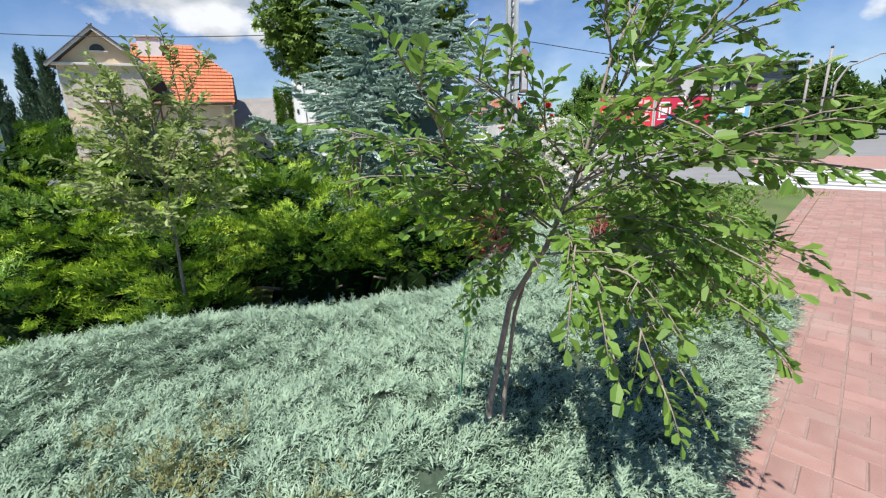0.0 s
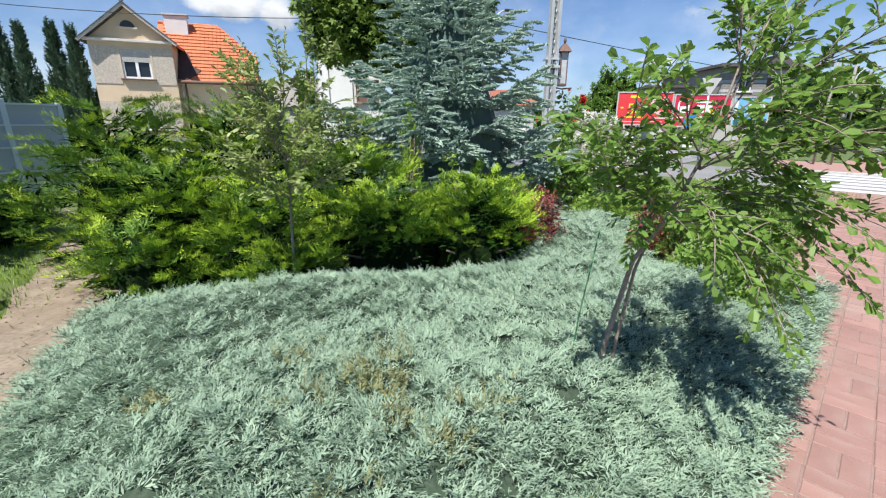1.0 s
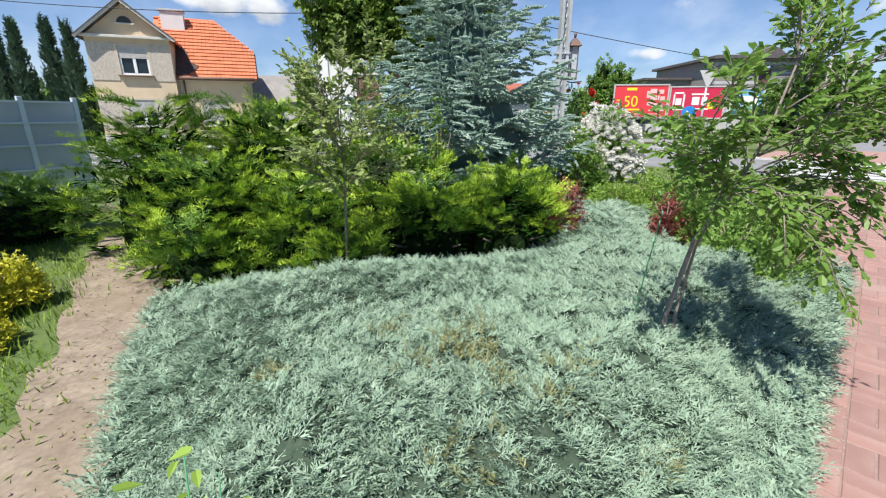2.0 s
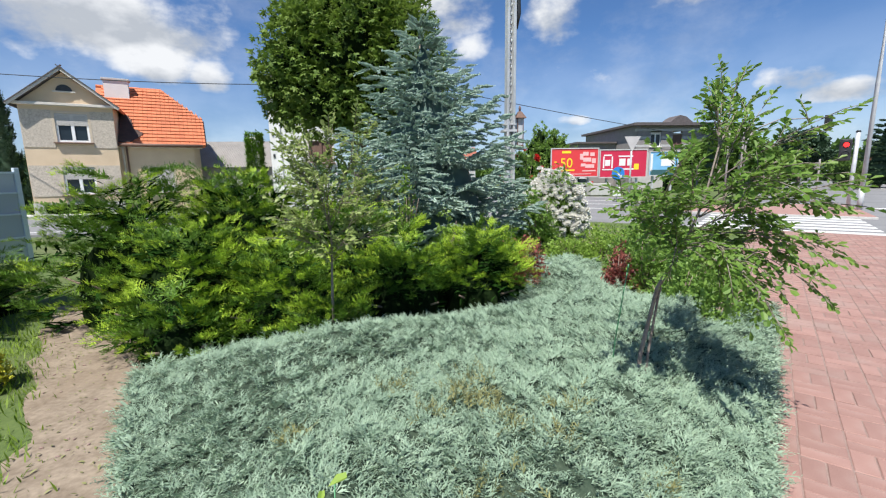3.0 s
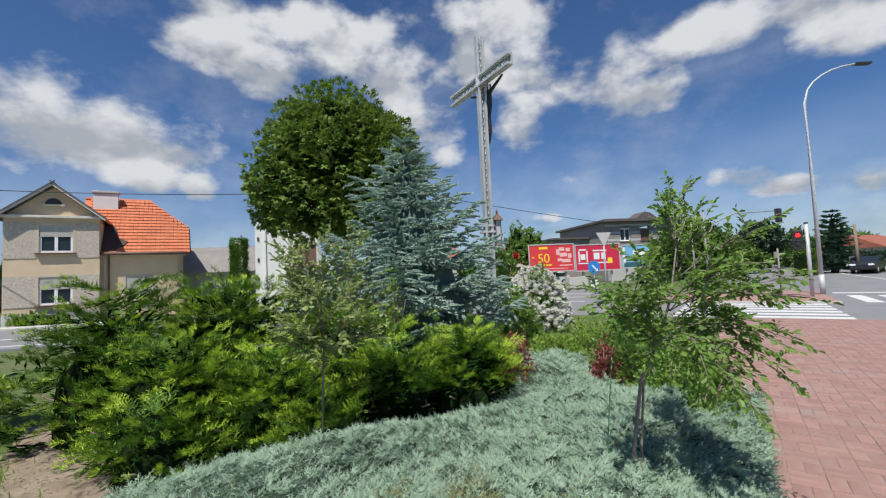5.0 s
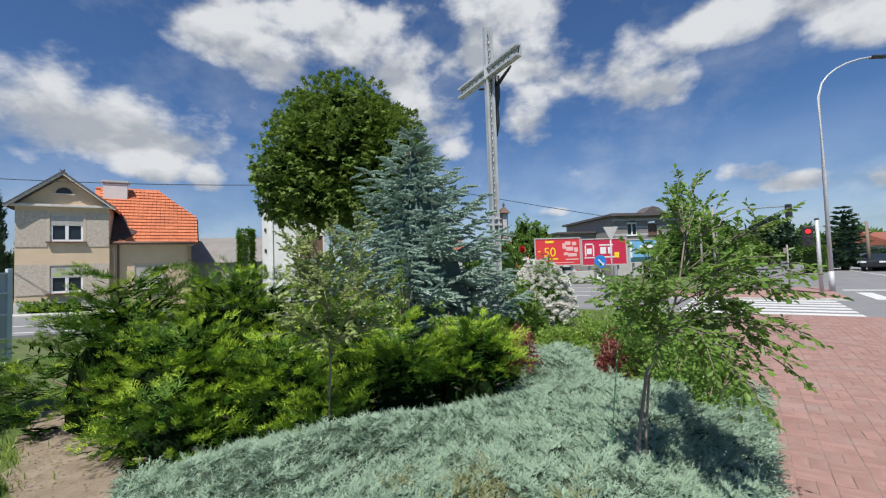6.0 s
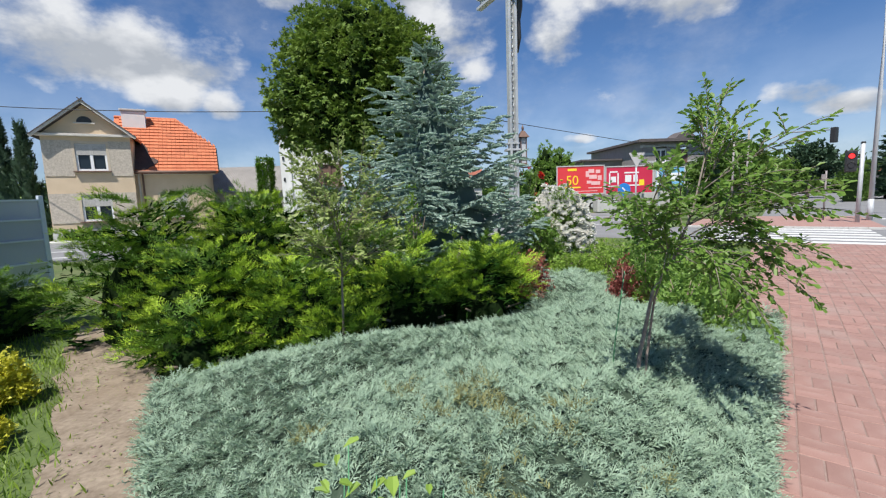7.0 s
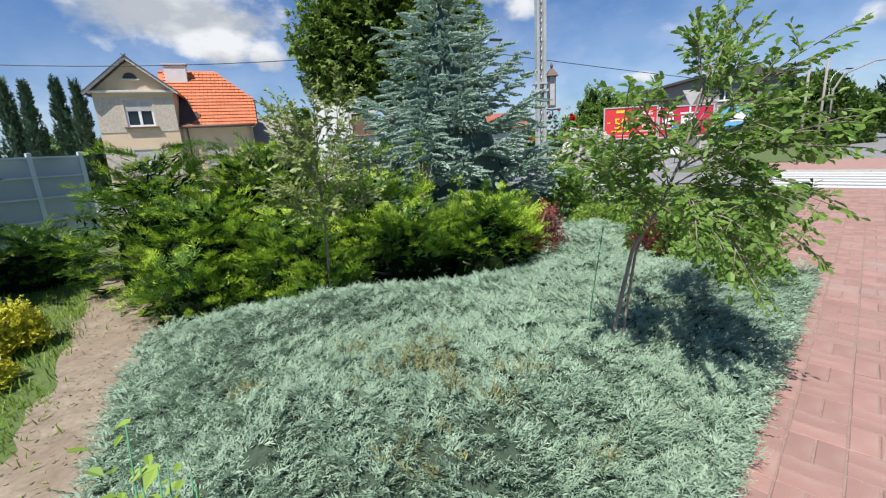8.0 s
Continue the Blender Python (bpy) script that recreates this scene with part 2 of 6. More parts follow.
RENDER_ = surf("tan_render", (0.57, 0.435, 0.295), (0.69, 0.545, 0.385), 1.1, 0.92, 0.35, 60, stain=0.4, stain_col=(0.42, 0.35, 0.26))
PALERENDER = surf("pale_tan_render", (0.50, 0.42, 0.32), (0.60, 0.51, 0.40), 4, 0.9, 0.25)
VALLEY_SHADE = surf("painted_valley_shade", (0.035, 0.028, 0.026), (0.10, 0.055, 0.045), 4, 0.9, 0.3)
ROUGHCAST = surf("grey_pebbledash", (0.34, 0.29, 0.24), (0.64, 0.57, 0.48), 14, 0.95, 0.9, 30)
TRIM = surf("pale_plaster", (0.52, 0.48, 0.43), (0.66, 0.62, 0.57), 4, 0.85, 0.2)
TILE = surf("clay_tile", (0.45, 0.125, 0.055), (0.60, 0.20, 0.09), 1.2, 0.75, 0.25, 40, spread=0.09, stain=0.25, stain_col=(0.32, 0.10, 0.05))
OLDTILE = surf("old_red_tile", (0.24, 0.075, 0.045), (0.34, 0.12, 0.075), 1.2, 0.8, 0.25, 40)
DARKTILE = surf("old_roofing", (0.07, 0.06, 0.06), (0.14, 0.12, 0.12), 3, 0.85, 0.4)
WHITEWALL = surf("whitewash", (0.62, 0.62, 0.61), (0.74, 0.74, 0.73), 1.6, 0.9, 0.25, 50, stain=0.3, stain_col=(0.5, 0.5, 0.48))
WHITEPVC = surf("white_pvc", (0.76, 0.77, 0.78), (0.84, 0.84, 0.84), 6, 0.45, 0.05)
SHUTTER = surf("roller_shutter", (0.44, 0.42, 0.40), (0.52, 0.50, 0.47), 6, 0.6, 0.1)
GLASS = glassy("window_glass", (0.02, 0.03, 0.04))
CURTAIN = surf("net_curtain", (0.35, 0.38, 0.42), (0.6, 0.62, 0.65), 8, 0.9, 0.1)
GREYMETAL = surf("galvanised_steel", (0.42, 0.44, 0.46), (0.56, 0.57, 0.58), 6, 0.5, 0.1, 80, metal=0.15)
CROSSWHITE = surf("weathered_aluminium", (0.47, 0.49, 0.50), (0.66, 0.68, 0.68), 3, 0.45, 0.15, 60, metal=0.35, stain=0.4, stain_col=(0.30, 0.31, 0.31))
CROSSDARK = surf("channel_lining", (0.27, 0.28, 0.285), (0.38, 0.39, 0.395), 8, 0.7, 0.2)
STRIP = surf("light_strip", (0.75, 0.78, 0.78), (0.86, 0.88, 0.88), 20, 0.35, 0.1)
BRONZE = surf("dark_bronze", (0.03, 0.032, 0.035), (0.075, 0.075, 0.075), 10, 0.5, 0.3, metal=0.4)
RUST = surf("rusted_copper", (0.11, 0.065, 0.05), (0.19, 0.11, 0.08), 18, 0.7, 0.3)
BLACK = surf("black_plastic", (0.015, 0.015, 0.017), (0.03, 0.03, 0.032), 10, 0.5, 0.05)
REDLAMP = glowing("red_signal", (1.0, 0.02, 0.02), 1.0)
RED = surf("poster_red", (0.62, 0.035, 0.045), (0.72, 0.055, 0.06), 1, 0.45, 0.0)
MAROON = surf("poster_crimson", (0.52, 0.02, 0.06), (0.60, 0.03, 0.08), 1, 0.45, 0.0)
YELLOWINK = surf("poster_yellow", (0.90, 0.62, 0.02), (0.92, 0.68, 0.04), 3, 0.5, 0.0)
WHITEINK = surf("poster_white", (0.74, 0.74, 0.74), (0.82, 0.82, 0.82), 3, 0.5, 0.0)
PINKINK = surf("poster_pink", (0.78, 0.42, 0.42), (0.85, 0.55, 0.53), 4, 0.5, 0.0)
BLUEINK = surf("poster_blue", (0.12, 0.36, 0.62), (0.24, 0.52, 0.76), 0.8, 0.45, 0.0)
TEALINK = surf("poster_dark_teal", (0.03, 0.09, 0.10), (0.05, 0.13, 0.14), 1.5, 0.5, 0.0)
SIDING = surf("grey_siding", (0.23, 0.21, 0.205), (0.30, 0.275, 0.265), 2, 0.8, 0.2)
PALEWALL = surf("pale_grey_render", (0.42, 0.41, 0.41), (0.54, 0.53, 0.52), 2, 0.9, 0.2)
SIGNBLUE = surf("sign_blue", (0.02, 0.18, 0.55), (0.03, 0.24, 0.62), 4, 0.4, 0.0)
CARDARK = surf("dark_car_paint", (0.018, 0.02, 0.026), (0.03, 0.033, 0.04), 3, 0.25, 0.0)
CARWHITE = surf("silver_car_paint", (0.55, 0.56, 0.57), (0.64, 0.65, 0.66), 3, 0.3, 0.0)
TYRE = surf("tyre_rubber", (0.02, 0.02, 0.02), (0.035, 0.035, 0.035), 12, 0.9, 0.1)
FENCE = surf("grey_screen", (0.50, 0.56, 0.63), (0.64, 0.69, 0.75), 1.5, 0.3, 0.05, 40, metal=0.15, stain=0.3, stain_col=(0.40, 0.45, 0.52))
CABLE = surf("cable_sheath", (0.02, 0.025, 0.03), (0.04, 0.045, 0.05), 4, 0.7, 0.0)

# ---------------------------------------------------------------- building helpers
rng = np.random.default_rng(7)


def thing(name, label, category, at=(0, 0, 0), rz=0.0, group="", kind=""):
    ob = new(name)
    ob.empty_display_size = 0.2
    ob.matrix_world = pose(*at, 0, 0, rz)
    return tagged(ob, label, category, group, kind)


def own(ob, parent):
    if parent is not None:
        ob.parent = parent
    return ob


def part(name, bm, material, parent=None, label="", smooth=False):
    """Links a bmesh as one mesh object, in its parent's own space."""
    me = bpy.data.meshes.new(name)
    bm.to_mesh(me)
    bm.free()
    for m in material if isinstance(material, (list, tuple)) else [material]:
        me.materials.append(m)
    if smooth:
        me.shade_smooth()
    ob = own(new(name, me), parent)
    return tagged(ob, label)


def soup(name, quads, material, parent=None, label="", index=None):
    """Links an array of loose quads (n, 4, 3) as one mesh object."""
    quads = np.ascontiguousarray(quads, dtype=np.float32)
    n = len(quads)
    me = bpy.data.meshes.new(name)
    me.vertices.add(4 * n)
    me.vertices.foreach_set("co", quads.ravel())
    me.loops.add(4 * n)
    me.loops.foreach_set("vertex_index", np.arange(4 * n, dtype=np.int32))
    me.polygons.add(n)
    me.polygons.foreach_set("loop_start", np.arange(0, 4 * n, 4, dtype=np.int32))
    for m in material if isinstance(material, (list, tuple)) else [material]:
        me.materials.append(m)
    if index is not None:
        me.polygons.foreach_set("material_index", np.asarray(index, dtype=np.int32))
    me.update(calc_edges=True)
    return tagged(own(new(name, me), parent), label)


def add_box(bm, c, s, rz=0.0, bevel=0.0, rx=0.0, ry=0.0):
    r = bmesh.ops.create_cube(bm, size=1, matrix=pose(*c, rx, ry, rz) @ Matrix.Diagonal((*s, 1)))
    if bevel:
        edges = list({e for v in r["verts"] for e in v.link_edges})
        bmesh.ops.bevel(bm, geom=edges, offset=bevel, segments=2, affect="EDGES", profile=0.6)
    return r


def boxes(*rows):
    bm = bmesh.new()
    for c, s in rows:
        add_box(bm, c, s)
    return bm


def block(c, s, rz=0.0, bevel=0.0, rx=0.0, ry=0.0):
    bm = bmesh.new()
    add_box(bm, c, s, rz, bevel, rx, ry)
    return bm


def add_tube(bm, pts, radii, sides=8, cap=True):
    """A tapered tube through points."""
    pts = [Vector(p) for p in pts]
    rings = []
    for i, p in enumerate(pts):
        d = (pts[min(i + 1, len(pts) - 1)] - pts[max(i - 1, 0)]).normalized()
        q = d.to_track_quat("Z", "Y")
        r = radii[i] if isinstance(radii, (list, tuple)) else radii
        rings.append([bm.verts.new(p + q @ Vector((r * math.cos(2 * math.pi * k / sides), r * math.sin(2 * math.pi * k / sides), 0))) for k in range(sides)])
    for a, b in zip(rings, rings[1:]):
        for k in range(sides):
            f = bm.faces.new((a[k], a[(k + 1) % sides], b[(k + 1) % sides], b[k]))
            f.smooth = True
    if cap:
        bm.faces.new(rings[0][::-1])
        bm.faces.new(rings[-1])


def tube(pts, radii, sides=8):
    bm = bmesh.new()
    add_tube(bm, pts, radii, sides)
    return bm


def prism(outline, depth):
    """An outline in x and z, pushed along y."""
    bm = bmesh.new()
    a = [bm.verts.new((x, 0, z)) for x, z in outline]
    b = [bm.verts.new((x, depth, z)) for x, z in outline]
    bm.faces.new(a)
    bm.faces.new(b[::-1])
    for i in range(len(a)):
        j = (i + 1) % len(a)
        bm.faces.new((a[j], a[i], b[i], b[j]))
    bmesh.ops.recalc_face_normals(bm, faces=bm.faces)
    return bm


def slab(outline, z0, z1):
    """A flat outline in x and y with thickness."""
    bm = bmesh.new()
    a = [bm.verts.new((x, y, z0)) for x, y in outline]
    b = [bm.verts.new((x, y, z1)) for x, y in outline]
    bm.faces.new(a[::-1])
    bm.faces.new(b)
    for i in range(len(a)):
        j = (i + 1) % len(a)
        bm.faces.new((a[i], a[j], b[j], b[i]))
    bmesh.ops.recalc_face_normals(bm, faces=bm.faces)
    return bm


def unit(v):
    return v / np.maximum(np.linalg.norm(v, axis=-1, keepdims=True), 1e-9)


def turns(d, up=(0, 0, 1.0), roll=None):
    """Rotations (n, 3, 3) whose y column is d and whose z column leans to up."""
    d = unit(np.asarray(d, float))
    up = np.broadcast_to(np.asarray(up, float), d.shape)
    x = np.cross(d, up)
    x = np.where(np.linalg.norm(x, axis=-1, keepdims=True) < 1e-3, np.array([1.0, 0, 0]), x)
    x = unit(x)
    z = np.cross(x, d)
    if roll is not None:
        c, s = np.cos(roll)[:, None], np.sin(roll)[:, None]
        x, z = c * x + s * z, c * z - s * x
    return np.stack([x, d, z], -1)


def place(kinds, d, at, size, roll=None, up=(0, 0, 1.0), pick=None):
    """Copies of quad clusters (each (m, 4, 3), y ahead) set at points, along directions."""
    at, size = np.asarray(at, float), np.asarray(size, float)
    r = turns(d, up, roll)
    pick = rng.integers(0, len(kinds), len(at)) if pick is None else pick
    out = []
    for k, kind in enumerate(kinds):
        w = np.flatnonzero(pick == k)
        if len(w):
            q = np.einsum("nij,mvj->nmvi", r[w], kind) * size[w, None, None, None] + at[w, None, None, :]
            out.append(q.reshape(-1, 4, 3))
    return np.concatenate(out) if out else np.zeros((0, 4, 3))


def blade(length, width, fold=0.0):
    """One leaf as a lens-shaped quad along y."""
    return np.array([[[0, 0, 0], [width / 2, 0.45 * length, fold], [0, length, 0], [-width / 2, 0.45 * length, fold]]], float)


def leaf(length, width, fold=0.25, droop=0.15):
    """A broad leaf of two folded halves, with its tip bent down."""
    h, w = fold * width, width / 2
    mid = [(0, 0, 0), (0, 0.35 * length, 0.02 * length), (0, 0.7 * length, -droop * 0.3 * length), (0, length, -droop * length)]
    quads = []
    for s in (-1, 1):
        e1, e2 = (s * w, 0.38 * length, h), (s * w * 0.75, 0.70 * length, h * 0.6 - droop * 0.3 * length)
        quads.append([mid[0], e1, e2, mid[2]] if s > 0 else [mid[0], mid[2], e2, e1])
        quads.append([mid[2], e2, mid[3], mid[3]] if s > 0 else [mid[2], mid[3], mid[3], e2])
    q = np.array(quads, float)
    q[1, 3] = q[1, 0] * 0.5 + q[1, 2] * 0.5
    q[3, 1] = q[3, 0] * 0.5 + q[3, 2] * 0.5
    return q


def spray(n=12, reach=0.45, lift=0.2, width=0.05, seed=0):
    """A feathery conifer sprig one unit long: an axis with side blades."""
    r = np.random.default_rng(seed)
    t = np.linspace(0.05, 0.95, n)
    side = np.where(np.arange(n) % 2 == 0, 1.0, -1.0)
    at = np.stack([0.03 * r.normal(size=n), t, lift * t ** 2 * 0.6], -1)
    ln = reach * (1.05 - 0.75 * t) * r.uniform(0.7, 1.2, n)
    d = np.stack([side * r.uniform(0.5, 1.0, n), r.uniform(0.6, 1.0, n), r.uniform(-0.1, 0.65, n)], -1)
    q = place([blade(1, width / 0.3, 0.06)], d, at, ln, r.uniform(-0.6, 0.6, n), pick=np.zeros(n, int))
    ax = place([blade(1, width * 1.1, 0.03)], np.array([[0, 1, lift * 0.25], [0, 1, lift]]), np.array([[0, 0, 0], [0, 0.45, 0.05 * lift]]), np.array([0.6, 0.62]), pick=np.zeros(2, int))
    return np.concatenate([q, ax])


def plume(n=16, seed=0, spread=0.55):
    """A juniper branch one unit long: sprigs along an arching axis, its new growth apart."""
    r = np.random.default_rng(seed)
    kinds = [spray(6, 0.62, 0.35, 0.064, seed * 7 + k) for k in range(4)]
    t = np.sort(r.uniform(0.08, 1.0, n))
    at = np.stack([0.04 * r.normal(size=n), t, 0.16 * np.sin(t * 2.4) - 0.05 * t], -1)
    side = np.where(np.arange(n) % 2 == 0, 1.0, -1.0)
    d = np.stack([side * r.uniform(0.2, 0.95, n) * (1.15 - t), np.full(n, 0.9), r.uniform(-0.05, 0.7, n)], -1)
    size = spread * (0.75 - 0.35 * t) * r.uniform(0.7, 1.2, n)
    pick = r.integers(0, 4, n)
    old, fresh = t < 0.5, t >= 0.5
    return (place(kinds, d[old], at[old], size[old], r.uniform(-0.7, 0.7, old.sum()), pick=pick[old]),
            place(kinds, d[fresh], at[fresh], size[fresh], r.uniform(-0.7, 0.7, fresh.sum()), pick=pick[fresh]))


def inside(poly, p):
    x, y = p[:, 0], p[:, 1]
    hit = np.zeros(len(p), bool)
    for (x0, y0), (x1, y1) in zip(poly, poly[1:] + poly[:1]):
        hit ^= ((y0 > y) != (y1 > y)) & (x < (x1 - x0) * (y - y0) / (y1 - y0 + 1e-12) + x0)
    return hit


def edge_gap(poly, p):
    best = np.full(len(p), 1e9)
    for a, b in zip(poly, poly[1:] + poly[:1]):
        a, b = np.array(a), np.array(b)
        t = np.clip(((p - a) @ (b - a)) / ((b - a) @ (b - a)), 0, 1)
        best = np.minimum(best, np.linalg.norm(p - (a + t[:, None] * (b - a)), axis=1))
    return best


def wavy(p, f, seed=0.0):
    """Soft hills between about -1 and 1 over the plan."""
    x, y = p[:, 0] * f, p[:, 1] * f
    return (np.sin(x * 1.3 + 1.7 * np.sin(y * 0.9 + seed)) + np.sin(y * 1.1 + 1.3 * np.sin(x * 1.2 - seed)) + 0.6 * np.sin(2.1 * x - 1.9 * y + seed)) / 2.6


ALONG = Vector((math.cos(radians(46)), math.sin(radians(46)), 0))
ACROSS = Vector((math.sin(radians(46)), -math.cos(radians(46)), 0))


def uv(u, v, z=0.0):
    """A point of the pavement's own grid: u along it, v across it to the road's side."""
    p = ALONG * u + ACROSS * v
    return (p.x, p.y, z)

# ---------------------------------------------------------------- ground, roads, paving
ground = tagged(part("ground", slab([(-400, -400), (400, -400), (400, 600), (-400, 600)], -0.4, -0.1), LAWN), "mown grass and bare soil reaching the horizon", "ground", kind="structure")


def flat(name, outline, top, material, label, category, base=-0.2):
    return tagged(part(name, slab(outline, base, top), material), label, category, kind="structure")


def quad_uv(u0, u1, v0, v1):
    return [uv(u, v)[:2] for u, v in ((u0, v0), (u0, v1), (u1, v1), (u1, v0))]


CROSS0, CROSS1 = 14.0, 19.6
EDGE = [(-6.1, 5.2), (-5.1, 3.6), (-4.1, 2.15), (-3.55, 1.3), (-3.2, 0.3), (-3.1, -2.7)]
ragged = []
for (x0, y0), (x1, y1) in zip(EDGE, EDGE[1:]):
    for k in range(8):
        t = k / 8
        y = y0 + (y1 - y0) * t
        ragged.append((x0 + (x1 - x0) * t + 0.07 * math.sin(7.3 * y) + 0.05 * math.sin(17.0 * y + 1.0) + 0.03 * math.sin(41.0 * y), y))
flat("path_sand", ragged + [(-3.1, -2.7), uv(-3.9, -0.46)[:2], uv(-0.4, -0.46)[:2], (-2.4, 1.0), (-3.2, 3.2), (-4.6, 5.2)], 0.0, SAND, "trodden pale sandy path beside the planted bed", "path")
flat("lawn", [(-16, -4.2), uv(-5.3, -0.46)[:2], uv(13.8, -0.46)[:2], uv(13.8, -7.0)[:2], (-2.7, 14.4), (-16, 13.0)], -0.012, LAWN, "short grass and bare soil round the planted bed", "grass")
road = thing("road", "grey asphalt crossroads with worn white markings", "road", kind="structure")
part("carriageway", slab(quad_uv(CROSS0, CROSS1, -70, 60), -0.3, -0.06), ASPHALT, road)
part("carriageway", slab(quad_uv(CROSS1, 160, -1.0, 13.0), -0.3, -0.062), ASPHALT, road)
part("carriageway", slab(quad_uv(CROSS1, 33.0, -60, -6.2), -0.3, -0.064), ASPHALT, road)
part("carriageway", slab([(-90, 13.2), (-2.5, 14.6), (-9.0, 22.5), (-90, 21.2)], -0.3, -0.02), ASPHALT, road)
for k in range(6):
    part("zebra_stripe", slab(quad_uv(14.35 + 0.92 * k, 14.85 + 0.92 * k, -2.2, 2.35), -0.07, -0.054), PAINT, road)
for k in range(7):
    part("zebra_stripe", slab(quad_uv(20.2, 24.0, 3.6 + 1.0 * k, 4.1 + 1.0 * k), -0.07, -0.054), PAINT, road)
part("stop_line", slab(quad_uv(25.5, 26.0, 3.4, 8.0), -0.07, -0.054), PAINT, road)
for u in (20.6, 24.0, 27.5):
    part("edge_line", slab(quad_uv(u, u + 0.14, -50, -7.0), -0.07, -0.056), PAINT, road)
part("edge_line", slab(quad_uv(27, 150, 8.0, 8.15), -0.07, -0.054), PAINT, road)
for x0, x1, y in ((-60, -9.5, 15.2), (-60, -9.5, 17.6)):
    part("edge_line", slab([(x0, y - 0.08), (x1, y - 0.08), (x1, y + 0.08), (x0, y + 0.08)], -0.03, -0.012), PAINT, road)
flat("pavement_base", quad_uv(-8, CROSS0 - 0.15, -0.45, 9.0), -0.0045, JOINT, "sandy joints under red pavers", "pavement")
island = flat("pavement_corner", quad_uv(CROSS1 + 0.15, 27.0, -3.4, 2.85), 0.0, BRICK, "far corner pavement of faded red pavers", "pavement")
flat("verge", quad_uv(24.6, 60.0, -6.1, -1.2), 0.03, LAWN, "strip of mown grass behind the corner", "grass")
flat("pavement_far", [(-60, 22.6), (-9.5, 23.2), (-9.7, 24.6), (-60, 24.2)], 0.0, KERB, "pale concrete pavement before the house", "pavement")
kerbs = thing("kerb", "grey concrete kerb along the road", "kerb", kind="structure")
for k in range(14):
    part("kerbstone", slab(quad_uv(CROSS0 - 0.15, CROSS0, -0.45 + 0.675 * k, 0.22 + 0.675 * k), -0.2, 0.01 if k > 5 else -0.02), KERB, kerbs)
for k in range(12):
    part("kerbstone", slab(quad_uv(CROSS1, CROSS1 + 0.15, -3.4 + 0.52 * k, -2.89 + 0.52 * k), -0.2, 0.012), KERB, kerbs)


def window(parent, x, z, w, h, y=0.0, shutter=0.4, sill=True, brown=False, surround=None):
    """A framed window in a wall that faces -y: reveal, frame, panes, roller shutter, sill."""
    win = own(new("window"), parent)
    win.matrix_basis = pose(x, y, z)
    part("reveal", boxes(((-w / 2 - 0.06, 0.02, h / 2), (0.12, 0.12, h + 0.24)), ((w / 2 + 0.06, 0.02, h / 2), (0.12, 0.12, h + 0.24)), ((0, 0.02, h + 0.06), (w - 0.002, 0.12, 0.12))), surround or TRIM, win)
    part("window_frame", boxes(((-w / 2 + 0.05, 0.06, h / 2), (0.1, 0.08, h)), ((w / 2 - 0.05, 0.06, h / 2), (0.1, 0.08, h)), ((0, 0.06, 0.05), (w - 0.2, 0.08, 0.1)), ((0, 0.06, h - 0.05), (w - 0.2, 0.08, 0.1)), ((0, 0.05, h / 2), (0.14, 0.07, h - 0.2))), RUST if brown else WHITEPVC, win)
    for s in (-1, 1):
        part("pane", block((s * w / 4, 0.085, h / 2), (w / 2 - 0.1, 0.02, h - 0.15)), RUST if brown else GLASS, win)
    if shutter:
        sh = h * shutter
        bm = bmesh.new()
        n = max(4, int(sh / 0.06))
        for k in range(n):
            add_box(bm, (0, 0.015, h - (k + 0.5) * sh / n), (w - 0.02, 0.03, sh / n - 0.008))
        tagged(part("roller_shutter", bm, SHUTTER, win), kind="stuff")
    if sill:
        part("window_sill", block((0, -0.06, -0.05), (w + 0.3, 0.26, 0.07), bevel=0.01), RUST if brown or surround else TRIM, win)
    return win


